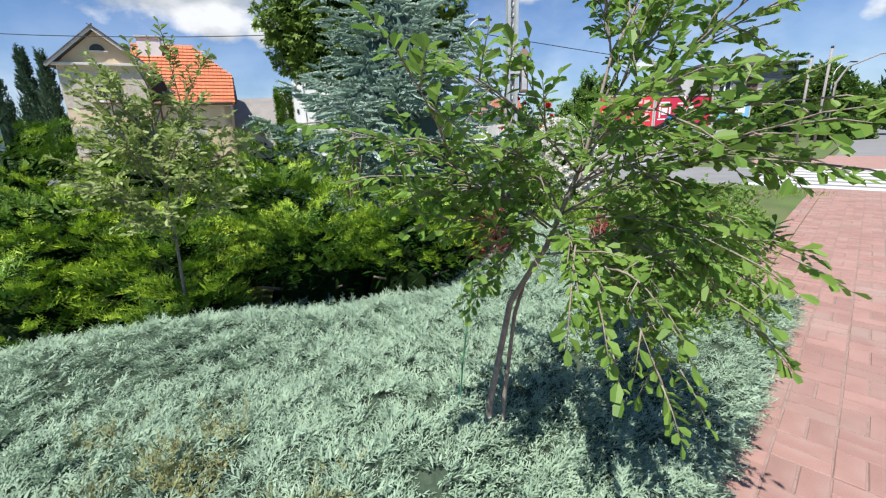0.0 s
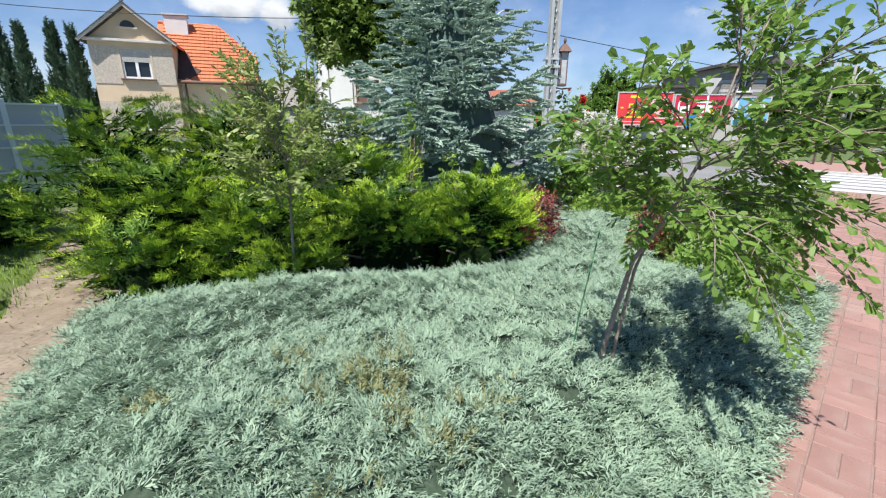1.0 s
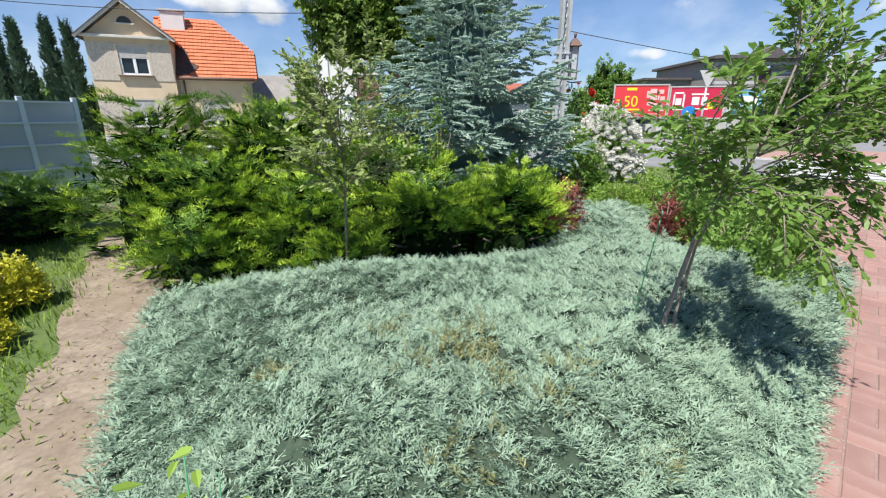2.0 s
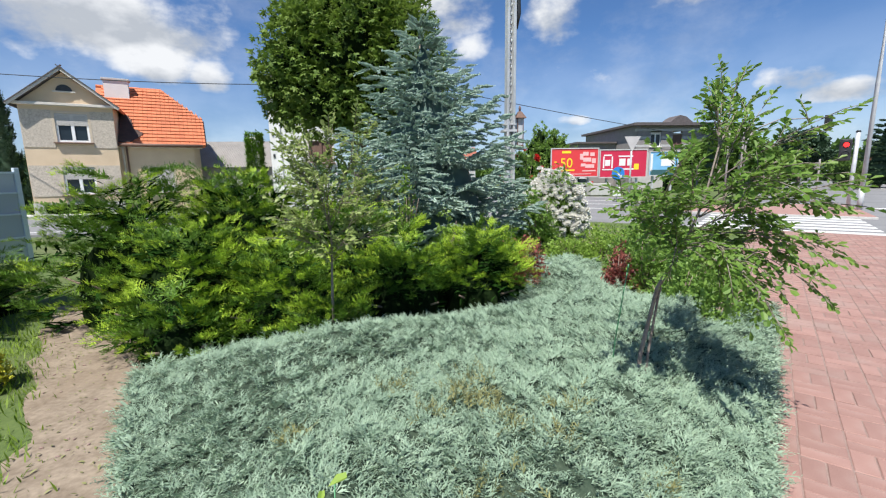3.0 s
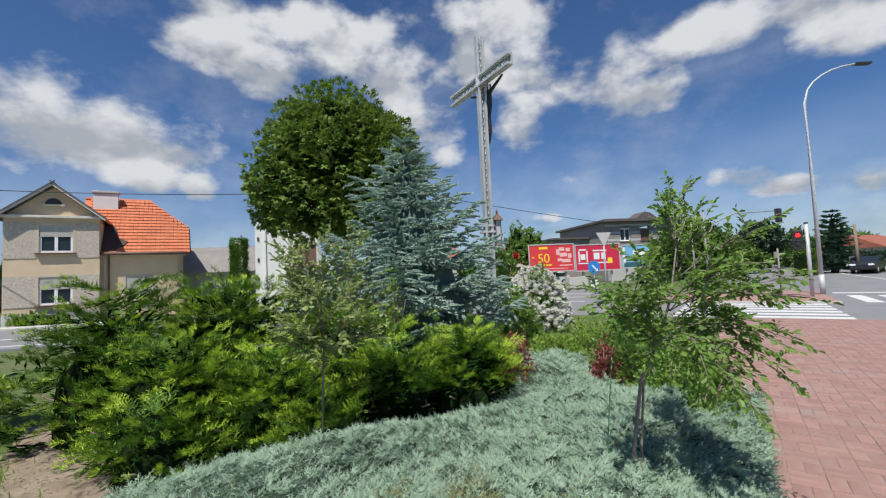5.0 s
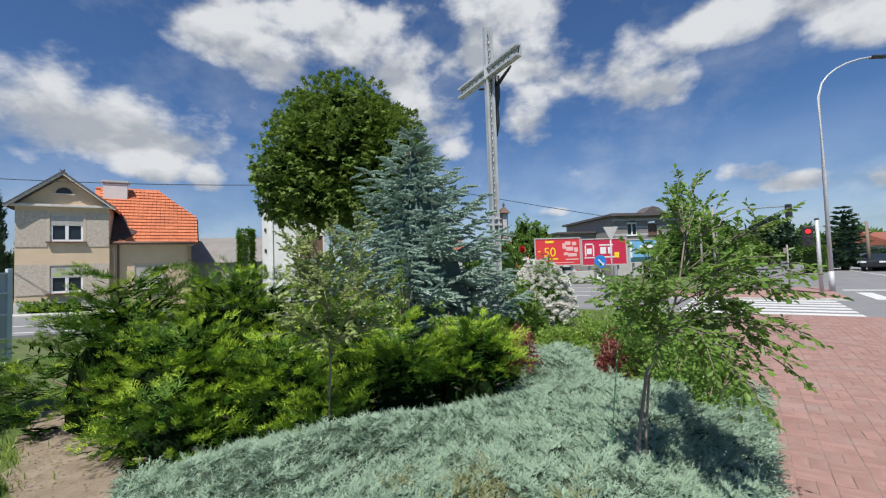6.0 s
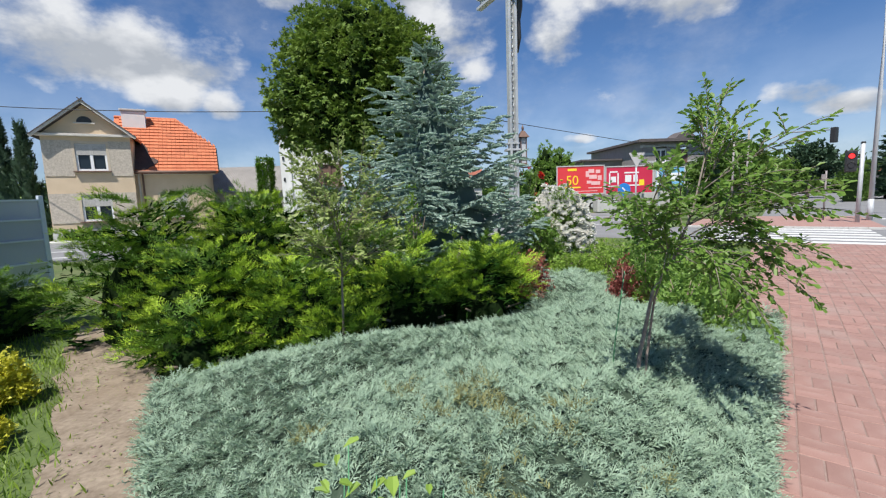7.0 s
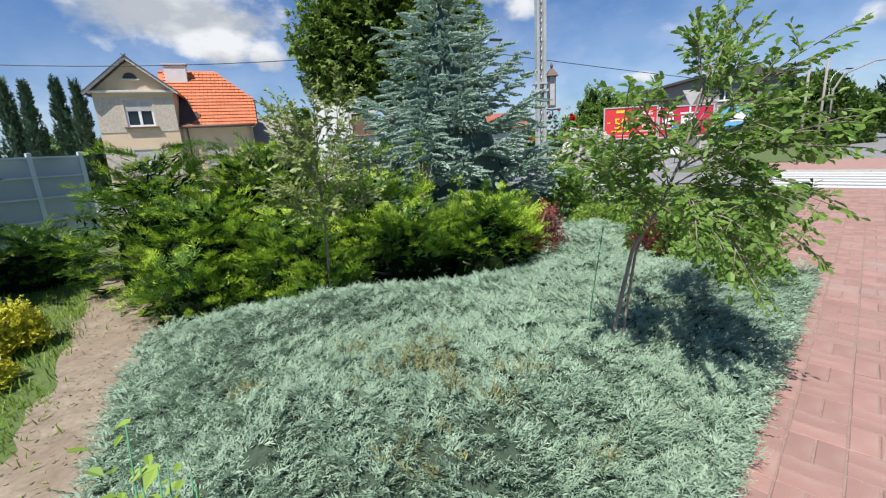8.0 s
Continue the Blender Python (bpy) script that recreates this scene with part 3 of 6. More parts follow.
# ---------------------------------------------------------------- tan house with the orange roof
def tan_house():
    h = thing("house", "two-storey tan rendered house with orange clay tile roof", "house", (-18.70, 25.0, 0), 23)
    # gabled wing, its wall pierced by two windows and a half-round light
    half, eave, ridge = 1.98, 5.82, 7.46
    wins = ((0.02, 3.85, 1.4, 1.5), (0.02, 1.02, 1.4, 1.5))
    cols = [-half, wins[0][0] + 0.1 - wins[0][2] / 2, wins[0][0] + 0.1 + wins[0][2] / 2, half]
    bm = bmesh.new()
    x0, x1 = cols[1], cols[2]
    rows = [0.0, 1.02, 2.52, 3.85, 5.35, eave]
    for i, (za, zb) in enumerate(zip(rows, rows[1:])):
        if i in (1, 3):
            add_box(bm, ((-half + x0) / 2, 0.2, (za + zb) / 2), (x0 + half, 0.4, zb - za))
            add_box(bm, ((x1 + half) / 2, 0.2, (za + zb) / 2), (half - x1, 0.4, zb - za))
        else:
            add_box(bm, (0, 0.2, (za + zb) / 2), (2 * half, 0.4, zb - za))
    part("wall", bm, RENDER_, h)
    for s in (-1, 1):
        part("wall", block((s * (half - 0.2), 4.2, eave / 2), (0.4, 7.6, eave)), RENDER_, h)
    for za, zb in ((0.95, 2.6), (3.55, 5.5)):
        for xa, xb in ((-half + 0.02, x0 - 0.12), (x1 + 0.12, half - 0.02)):
            part("pebbledash_panel", block(((xa + xb) / 2, -0.015, (za + zb) / 2), (xb - xa, 0.03, zb - za)), ROUGHCAST, h, "grey pebbledash panel")
    bm = prism([(-half, eave), (half, eave), (0, ridge)], 0.35)
    part("gable", bm, RENDER_, h)
    part("cornice", block((0, -0.1, eave - 0.03), (2 * half + 0.35, 0.3, 0.14), bevel=0.02), TRIM, h)
    part("gable_light", prism([(0.35 * math.cos(a), 6.5 + 0.34 * math.sin(a)) for a in np.linspace(0, math.pi, 10)], -0.03), BRONZE, h)
    part("gable_sill", block((0, -0.05, 6.46), (0.95, 0.12, 0.07)), TRIM, h)
    for s in (-1, 1):
        ang = math.atan2(ridge - eave, half)
        ln = math.hypot(ridge - eave, half) + 0.55
        c = (s * (half / 2 + 0.12), 3.6, (eave + ridge) / 2 + 0.03)
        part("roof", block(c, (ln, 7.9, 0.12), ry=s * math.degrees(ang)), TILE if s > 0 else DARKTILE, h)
        part("verge_board", block((c[0], -0.38, c[2] - 0.02), (ln, 0.05, 0.13), ry=s * math.degrees(ang)), TRIM, h)
        part("verge_tiles", block((c[0], -0.40, c[2] + 0.08), (ln + 0.05, 0.10, 0.045), ry=s * math.degrees(ang)), DARKTILE, h)
    w = window(h, wins[0][0] + 0.1, 3.85, 1.4, 1.5, 0.0, 0.42, surround=PALERENDER)
    w = window(h, wins[1][0] + 0.1, 1.02, 1.4, 1.5, 0.0, 0.45, surround=PALERENDER)
    # main range with the tiled slope towards the road
    e2, yr = 3.75, 3.9
    xa, xb = half, 6.05
    bm = bmesh.new()
    for (cx, w_), (za, zb) in (((xa + 0.55, 1.1), (0, e2)), ((xa + 1.85, 1.5), (0, 1.0)), ((xa + 1.85, 1.5), (2.45, e2)), (((xa + 2.6 + xb) / 2, xb - xa - 2.6), (0, e2))):
        add_box(bm, (cx, 0.75, (za + zb) / 2), (w_, 0.4, zb - za))
    part("wall", bm, RENDER_, h)
    window(h, xa + 1.85, 1.0, 1.4, 1.45, 0.58, 0.75, surround=PALERENDER)
    part("wall", prism([(0.0, 0), (8.0, 0), (8.0, e2), (5.75, e2 + 1.6), (1.55, e2 + 1.6), (0.0, e2)], 0.35), RENDER_, h).matrix_basis = Matrix.Translation((xb, 0.55, 0)) @ pose(0, 0, 0, 0, 0, 90)
    part("eaves_board", block(((xa + xb) / 2, 0.48, e2 - 0.02), (xb - xa + 0.3, 0.1, 0.2)), TRIM, h)
    part("gutter", tube([(xa, 0.20, e2 + 0.03), (xb + 0.2, 0.20, e2 + 0.03)], 0.095), RUST, h)
    for dx in (0.16, 0.36):
        part("downpipe", tube([(xa + dx, 0.42, e2), (xa + dx, 0.5, e2 - 0.5), (xa + dx, 0.5, 0)], 0.05), TRIM if dx < 0.3 else RUST, h)
    # rows of clay tiles climbing to the ridge, the far corner hipped
    ridge2 = 7.55
    slope = math.atan2(ridge2 - e2, yr)
    rows_, quads = 17, []
    run = math.hypot(ridge2 - e2, yr)
    for r in range(rows_):
        d0, d1 = run * r / rows_, run * (r + 1.12) / rows_
        def hip(d):
            return xb + 0.35 - max(0.0, (d / run * rows_ - 8) / (rows_ - 8)) * 2.25

        n = int((hip(d0) - xa + 0.9) / 0.235) + 1
        for k in range(n):
            px = xa - 0.9 + 0.235 * k
            if px < xa and r < 9 - (xa - px) * 9:
                continue
            lift = 0.045
            e0, e1 = max(px, min(px + 0.22, hip(d0))), max(px, min(px + 0.22, hip(d1)))
            p = [(px, d0, lift + 0.02), (e0, d0, lift + 0.02), (e1, d1, 0.005), (px, d1, 0.005)]
            q = [(px, d0, -0.03), (e0, d0, -0.03), (e0, d0, lift + 0.02), (px, d0, lift + 0.02)]
            for face in (p, q):
                quads.append([(u, 0.25 + v * math.cos(slope) - w * math.sin(slope), e2 + 0.05 + v * math.sin(slope) + w * math.cos(slope)) for u, v, w in face])
    tagged(soup("roof_tiles", np.array(quads), TILE, h), kind="stuff")
    bm = bmesh.new()
    vs = [bm.verts.new(p) for p in ((xa - 1.2, 0.3, e2), (xb + 0.3, 0.3, e2), (xb + 0.3, 2.1, e2 + 1.66), (xb - 1.9, 0.3 + yr, ridge2), (xa - 1.2, 0.3 + yr, ridge2))]
    bm.faces.new(vs)
    ws = [bm.verts.new(v.co + Vector((0, 0.1, -0.06))) for v in vs]
    bm.faces.new(ws[::-1])
    for i in range(5):
        bm.faces.new((vs[i], ws[i], ws[(i + 1) % 5], vs[(i + 1) % 5]))
    part("roof", bm, TILE, h)
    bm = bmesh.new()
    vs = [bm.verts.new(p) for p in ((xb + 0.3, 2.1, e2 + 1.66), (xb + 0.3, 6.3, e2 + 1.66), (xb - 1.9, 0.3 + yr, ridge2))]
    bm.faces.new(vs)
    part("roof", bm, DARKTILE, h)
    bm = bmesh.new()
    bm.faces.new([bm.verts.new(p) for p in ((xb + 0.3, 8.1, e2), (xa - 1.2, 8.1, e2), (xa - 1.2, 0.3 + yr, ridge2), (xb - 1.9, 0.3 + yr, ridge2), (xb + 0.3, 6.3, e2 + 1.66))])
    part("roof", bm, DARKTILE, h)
    # dark sheet over the tiles, the gable's shade put into its colour
    bm = bmesh.new()
    shape = [(xa + 0.02, 0.15), (xa + 0.55, 0.12), (xa + 1.15, 0.75), (xa + 1.2, 1.0), (xa + 0.75, 1.35), (xa + 0.62, 2.2), (xa + 0.35, 2.7), (xa + 0.02, 2.75)]
    top = [bm.verts.new((u, 0.25 + v * math.cos(slope) - 0.085 * math.sin(slope), e2 + 0.05 + v * math.sin(slope) + 0.085 * math.cos(slope))) for u, v in shape]
    bm.faces.new(top)
    low = [bm.verts.new(v.co + Vector((0, 0.03, -0.04))) for v in top]
    for i in range(len(top)):
        bm.faces.new((top[i], low[i], low[(i + 1) % len(top)], top[(i + 1) % len(top)]))
    part("valley_shade_sheet", bm, VALLEY_SHADE, h, "dark sheet painting the gable's shade on the roof")
    part("gable_edge", tube([(xb + 0.33, 0.35, e2 + 0.05), (xb + 0.33, 2.1, e2 + 1.7)], 0.09), DARKTILE, h)
    part("ridge_cap", tube([(xa - 1.2, 0.3 + yr, ridge2 + 0.05), (xb - 1.9, 0.3 + yr, ridge2 + 0.05), (xb + 0.28, 2.1, e2 + 1.72)], 0.09), TILE, h)
    ch = part("chimney", block((1.9, 3.6, 7.2), (1.25, 0.6, 1.4)), WHITEWALL, h, "pale rendered chimney")
    part("chimney_cap", block((1.9, 3.6, 7.93), (1.4, 0.75, 0.12), bevel=0.02), KERB, ch)
    part("plinth", block((0, -0.03, 0.3), (2 * half + 0.04, 0.06, 0.6)), KERB, h)
    return h


tan_house()


def barn():
    b = thing("barn", "low barn with grey corrugated sheet roof", "barn", (-12.6, 31.5, 0))
    for y in (0.15, 5.0):
        part("wall", block((0, y, 1.3), (6.4, 0.3, 2.6)), PALEWALL, b)
    quads = []
    for k in range(54):
        x = -3.4 + k * 0.126
        quads += [[(x, -0.3, 2.55), (x + 0.063, -0.3, 2.61), (x + 0.063, 2.7, 4.62), (x, 2.7, 4.56)], [(x + 0.063, -0.3, 2.61), (x + 0.126, -0.3, 2.55), (x + 0.126, 2.7, 4.56), (x + 0.063, 2.7, 4.62)]]
    soup("roof_sheet", np.array(quads), surf("weathered_sheet", (0.24, 0.225, 0.21), (0.34, 0.32, 0.305), 1.2, 0.8, 0.2), b)


barn()


def white_house():
    b = thing("house", "tall whitewashed house wall behind the chestnut", "house", (-6.9, 24.6, 0))
    for c, s in (((-0.35, 0.2, 3.5), (1.9, 0.4, 7.0)), ((1.45, 0.2, 1.3), (1.7, 0.4, 2.6)), ((1.45, 0.2, 5.4), (1.7, 0.4, 3.2))):
        part("wall", block(c, s), WHITEWALL, b)
    part("wall", block((-1.1, 3.0, 3.5), (0.4, 5.2, 7.0)), WHITEWALL, b)
    part("pilaster", block((-0.75, -0.03, 3.5), (0.12, 0.1, 7.0)), WHITEWALL, b)
    for z in (1.9, 3.0, 4.2):
        part("vent", block((-1.12, -0.02, z), (0.1, 0.05, 0.2)), BRONZE, b)
    window(b, 1.45, 2.6, 1.3, 1.2, 0.02, 0, True, True)
    part("roof", prism([(-1.7, 7.0), (2.8, 7.0), (0.5, 8.6)], 6.0), DARKTILE, b)


white_house()


def pole_lamp(name, at, height, reach, heading, label):
    """A street lamp: foot, tapered mast that bends over, flat head."""
    p = thing(name, label, "street lamp", at)
    d = Vector((math.cos(heading), math.sin(heading), 0))
    bend = height * 0.17
    pts = [(0, 0, 0), (0, 0, height * 0.5), (0, 0, height - bend)]
    for a in np.linspace(0.25, 1.0, 6):
        pts.append(tuple(d * reach * (1 - math.cos(a * 1.45)) + Vector((0, 0, height - bend + bend * math.sin(a * 1.45)))))
    part("mast", tube(pts, [0.095, 0.075, 0.06] + [0.04] * 6, 10), GREYMETAL, p)
    part("foot", tube([(0, 0, 0), (0, 0, 0.9)], [0.11, 0.105], 10), GREYMETAL, p)
    end = Vector(pts[-1])
    part("lamp_head", block(tuple(end + d * 0.3), (0.75, 0.26, 0.1), math.degrees(heading), 0.03), BRONZE, p)
    return p


pole_lamp("street_lamp", (18.6, 15.2, 0), 10.7, 3.0, radians(-8), "tall galvanised street lamp with a curved arm")
pole_lamp("street_lamp", (36.0, 42.0, -0.3), 7.0, 1.8, radians(10), "distant street lamp with a bent arm")
pole_lamp("street_lamp", (1.25, 24.0, -0.3), 7.5, 0.9, radians(20), "slim grey street lamp behind the spruce")


def traffic_light(at, heading, lit=True):
    t = thing("traffic_light", "pedestrian traffic light showing red on a grey post", "traffic light", at, heading)
    part("post", tube([(0, 0, 0), (0, 0, 3.2)], 0.075, 10), GREYMETAL, t)
    part("post_cap", tube([(0, 0, 3.2), (0, 0, 3.26)], [0.09, 0.06], 10), BLACK, t)
    box_ = part("signal_head", block((-0.33, -0.03, 2.5), (0.36, 0.26, 0.86), bevel=0.04), BLACK, t)
    for z, m in ((2.7, REDLAMP if lit else BLACK), (2.32, BLACK)):
        bm = bmesh.new()
        bmesh.ops.create_cone(bm, segments=20, radius1=0.095, radius2=0.095, depth=0.04, cap_ends=True, matrix=pose(-0.33, -0.17, z, 90))
        part("lens", bm, m, box_, "glowing red lens" if m is REDLAMP else "")
        hood = tube([(-0.45, -0.17, z + 0.02), (-0.42, -0.17, z + 0.11), (-0.33, -0.17, z + 0.15), (-0.24, -0.17, z + 0.11), (-0.21, -0.17, z + 0.02)], 0.015, 6)
        part("hood", hood, BLACK, box_)
    for z in (2.75, 2.25):
        part("bracket", block((-0.12, 0, z), (0.2, 0.05, 0.05)), BLACK, t)
    return t


traffic_light((17.25, 14.55, 0), -42)
far_post = thing("signal_post", "slim grey post with a small panel", "post", (17.6, 16.3, 0))
part("post", tube([(0, 0, 0), (0, 0, 2.2)], 0.035), SIDING, far_post)
part("panel", block((-0.1, 0, 1.9), (0.22, 0.05, 0.3)), SIDING, far_post)
gantry = thing("traffic_light", "overhead traffic light on a long grey arm seen from behind", "traffic light", (26.0, 30.0, -0.3))
part("post", tube([(0, 0, 0), (0, 0, 4.2), (0.5, -0.1, 5.2), (2.2, -0.4, 5.9), (5.6, -0.9, 6.0)], [0.09, 0.08, 0.055, 0.045, 0.035]), SIDING, gantry)
part("signal_head", block((5.9, -0.95, 5.6), (0.5, 0.35, 1.15), 20, 0.05), BLACK, gantry)
for at, hgt in (((14.5, 18.0, 0), 4.0), ((15.15, 17.9, 0), 4.3)):
    q = thing("signal_post", "grey steel signal post behind the sapling", "post", at, group="signal posts")
    part("post", tube([(0, 0, 0), (0, 0, hgt)], 0.045, 10), SIDING, q)
    part("post_cap", tube([(0, 0, hgt), (0, 0, hgt + 0.06)], [0.06, 0.04], 10), BLACK, q)


def billboard(at, width, height, foot, rz, skin, label):
    b = thing("billboard", label, "billboard", at, rz)
    board = part("board", block((0, 0, foot + height / 2), (width, 0.14, height), bevel=0.01), skin, b)
    part("frame", boxes(((0, -0.08, foot + 0.04), (width + 0.1, 0.06, 0.09)), ((0, -0.08, foot + height - 0.04), (width + 0.1, 0.06, 0.09)), ((-width / 2, -0.08, foot + height / 2), (0.09, 0.06, height - 0.18)), ((width / 2, -0.08, foot + height / 2), (0.09, 0.06, height - 0.18))), PALEWALL, b)
    for x in (-width * 0.32, width * 0.32):
        part("leg", block((x, 0.16, (foot + height) / 2), (0.16, 0.16, foot + height - 0.3)), GREYMETAL, b)
    return b, board


def ink(board, x, z, w, h, m, foot, name="bar", d=0.0):
    return part(name, block((x, -0.078 - d, foot + z), (w, 0.012, h)), m, board)


def lettering(text, size, at, m, parent):
    cu = bpy.data.curves.new("lettering", "FONT")
    cu.body, cu.size, cu.extrude, cu.align_x = text, size, 0.006, "CENTER"
    tmp = bpy.data.objects.new("tmp", cu)
    me = bpy.data.meshes.new_from_object(tmp)
    bpy.data.objects.remove(tmp)
    me.materials.append(m)
    ob = own(new("lettering", me), parent)
    ob.matrix_basis = pose(*at, 90)
    return ob


F0 = 1.5
b1, p1 = billboard((14.3, 35.0, -0.05), 4.2, 2.5, F0, -2, RED, "red advertising hoarding with a yellow figure 50")
lettering("50", 1.15, (-0.75, -0.085, F0 + 0.85), YELLOWINK, p1)
ink(p1, -1.72, 1.32, 0.22, 0.1, YELLOWINK, F0)
ink(p1, -0.75, 2.15, 0.8, 0.2, YELLOWINK, F0)
ink(p1, -0.75, 0.62, 1.5, 0.12, YELLOWINK, F0)
ink(p1, -0.1, 0.28, 3.2, 0.06, PINKINK, F0)
for x, z, w, h in ((0.95, 2.0, 0.5, 0.32), (1.55, 1.95, 0.4, 0.3), (0.6, 1.75, 0.3, 0.5), (1.1, 1.5, 0.7, 0.34), (1.7, 1.4, 0.35, 0.4), (0.75, 1.05, 0.4, 0.25), (1.35, 0.95, 0.8, 0.3), (1.3, 0.55, 1.2, 0.1)):
    ink(p1, x, z, w, h, PINKINK, F0, "pictured_goods")
b2, p2 = billboard((18.7, 34.9, -0.05), 4.2, 2.45, F0 - 0.1, -4, MAROON, "crimson advertising hoarding with white lettering bars")
for x, z, w, h in ((-1.4, 1.95, 0.7, 0.12), (-1.4, 0.72, 0.95, 0.1), (-1.75, 1.35, 0.12, 1.0), (-1.0, 1.35, 0.12, 1.0), (-1.4, 1.3, 0.45, 0.5), (-0.1, 1.35, 0.55, 0.6), (0.55, 1.35, 0.4, 0.6), (0.2, 1.85, 1.3, 0.12), (0.2, 0.75, 1.5, 0.12)):
    ink(p2, x, z, w, h, WHITEINK, F0 - 0.1)
b3, p3 = billboard((22.7, 35.2, -0.05), 2.6, 2.2, F0, -6, BLUEINK, "blue and white poster hoarding")
ink(p3, 0.05, 0.3, 2.4, 0.5, TEALINK, F0, "poster_foot")
ink(p3, 0.35, 1.25, 1.2, 0.75, WHITEINK, F0, "poster_panel")
ink(p3, -1.1, 1.2, 0.2, 1.5, WHITEINK, F0, "poster_edge")
bx = thing("planter", "grey concrete planter box under the hoardings", "planter", (15.7, 33.2, -0.05))
part("box", block((0, 0, 0.5), (1.7, 0.8, 1.0), bevel=0.04), KERB, bx)
part("soil", block((0, 0, 0.985), (1.5, 0.6, 0.04)), JUN_CORE, bx)


def car(at, rz, paint, label, tall=1.62):
    c = thing("car", label, "car", at, rz)
    s = tall / 1.62
    prof = [(-2.2, 0.35), (-2.25, 0.75), (-1.9, 0.98 * s), (-1.0, 1.06 * s), (-0.35, 1.55 * s), (1.3, tall), (2.0, 1.1 * s), (2.2, 0.9), (2.2, 0.4), (1.9, 0.28), (-1.9, 0.28)]
    bm = prism(prof, 1.75)
    bmesh.ops.translate(bm, verts=bm.verts, vec=(0, -0.875, 0))
    bmesh.ops.bevel(bm, geom=list(bm.edges), offset=0.07, segments=2, affect="EDGES")
    body = part("body", bm, paint, c)
    for side in (-1, 1):
        for xs in ((-0.75, 0.35), (0.45, 1.55)):
            bm = prism([(xs[0], 1.08 * s), (xs[1], 1.08 * s), (min(xs[1], 1.4), 1.48 * s), (max(xs[0] + 0.35 if xs[0] < 0 else xs[0], -0.35), 1.48 * s)], 0.02 * side)
            bmesh.ops.translate(bm, verts=bm.verts, vec=(0, 0.875 * side, 0))
            part("side_window", bm, GLASS, c)
        part("headlight", block((-2.2, 0.62 * side, 0.8), (0.12, 0.4, 0.16), bevel=0.03), WHITEPVC, c)
        part("tail_light", block((2.18, 0.68 * side, 0.95), (0.08, 0.28, 0.2), bevel=0.02), REDPETAL, c)
        for x in (-1.4, 1.35):
            bm = bmesh.new()
            bmesh.ops.create_cone(bm, segments=24, radius1=0.34, radius2=0.34, depth=0.22, cap_ends=True, matrix=pose(x, 0.8 * side, 0.34, 90))
            wheel = part("wheel", bm, TYRE, c)
            bm = bmesh.new()
            bmesh.ops.create_cone(bm, segments=16, radius1=0.21, radius2=0.19, depth=0.24, cap_ends=True, matrix=pose(x, 0.805 * side, 0.34, 90))
            part("rim", bm, GREYMETAL, wheel)
    part("windscreen", block((-0.7, 0, 1.29 * s), (0.02, 1.5, 0.75), ry=52), GLASS, c)
    return c


car((44.5, 32.0, 0.0), 25, CARDARK, "dark estate car standing at the crossroads", 1.6)
car((47.5, 38.3, -0.05), 30, CARWHITE, "silver car waiting behind the crossing", 1.5)
car((16.2, 40.5, -0.05), 5, CARWHITE, "pale parked car beside the hoardings", 1.45)


def grey_house():
    g = thing("house", "grey house with striped siding and flat dark roof", "house", (26.0, 45.0, -0.05))
    g.rotation_mode = "XYZ"
    bm = bmesh.new()
    part("wall", boxes(((4.4, 0.2, 1.9), (9.2, 0.4, 3.8))), PALEWALL, g)
    for k in range(11):
        m = SIDING if k % 3 else PALEWALL
        z = 3.8 + k * 0.29
        for x0, x1 in ((-0.2, 1.45), (2.75, 4.1), (5.3, 9.0)) if 3 <= k <= 8 else ((-0.2, 9.0),):
            part("siding_board", block(((x0 + x1) / 2, 0.18, z + 0.14), (x1 - x0, 0.4, 0.27)), m, g)
    part("side_wall", block((-0.05, 6.6, 3.5), (0.3, 12.4, 7.0)), SIDING, g)
    part("annex", block((-2.6, 7.5, 2.7), (4.8, 6.0, 5.4)), SIDING, g)
    part("annex_roof", block((-2.7, 7.4, 5.5), (5.4, 6.6, 0.2)), DARKTILE, g)
    window(g, 2.1, 4.7, 1.3, 1.45, 0.08, 0)
    window(g, 4.7, 4.7, 1.2, 1.35, 0.08, 0, True, True)
    part("roof", slab([(-0.7, -0.7), (9.6, -0.7), (9.6, 13.2), (-0.7, 13.2)], 7.02, 7.28), DARKTILE, g)
    part("fascia", block((4.3, -0.72, 7.1), (10.6, 0.06, 0.3)), DARKTILE, g)
    part("roof_hatch", prism([(3.6, 7.28), (6.6, 7.28), (5.6, 8.0), (4.9, 8.15), (4.4, 7.9)], 2.0), DARKTILE, g)


grey_house()
for at, w, hgt, roof, label in (((61.0, 40.5, -0.1), 9.0, 2.6, OLDTILE, "low house with a red tiled roof beyond the crossroads"), ((5.2, 46.0, -0.1), 5.0, 3.4, OLDTILE, "distant house with a red roof behind the cross"), ((30.5, 52.0, -0.1), 4.0, 5.2, DARKTILE, "pale distant house behind the trees")):
    d = thing("house", label, "house", at, 18 if at[0] > 50 else 0)
    part("wall", block((0, 3, hgt / 2), (w, 6, hgt)), PALEWALL, d)
    bm = prism([(-0.5, hgt), (6.5, hgt), (3, hgt + 1.7)], w + 1.0)
    o = part("roof", bm, roof, d)
    o.matrix_basis = Matrix.Translation((w / 2 + 0.5, 0, 0)) @ pose(0, 0, 0, 0, 0, 90)
    for x in (-w * 0.25, w * 0.2):
        window(d, x, 0.9, 1.2, 1.2, -0.06, 0)
pst = thing("utility_pole", "weathered wooden pole beside the hedge", "pole", (43.4, 32.0, 0))
part("post", tube([(0, 0, 0), (0, 0, 4.6)], [0.15, 0.11], 8), BARK, pst)


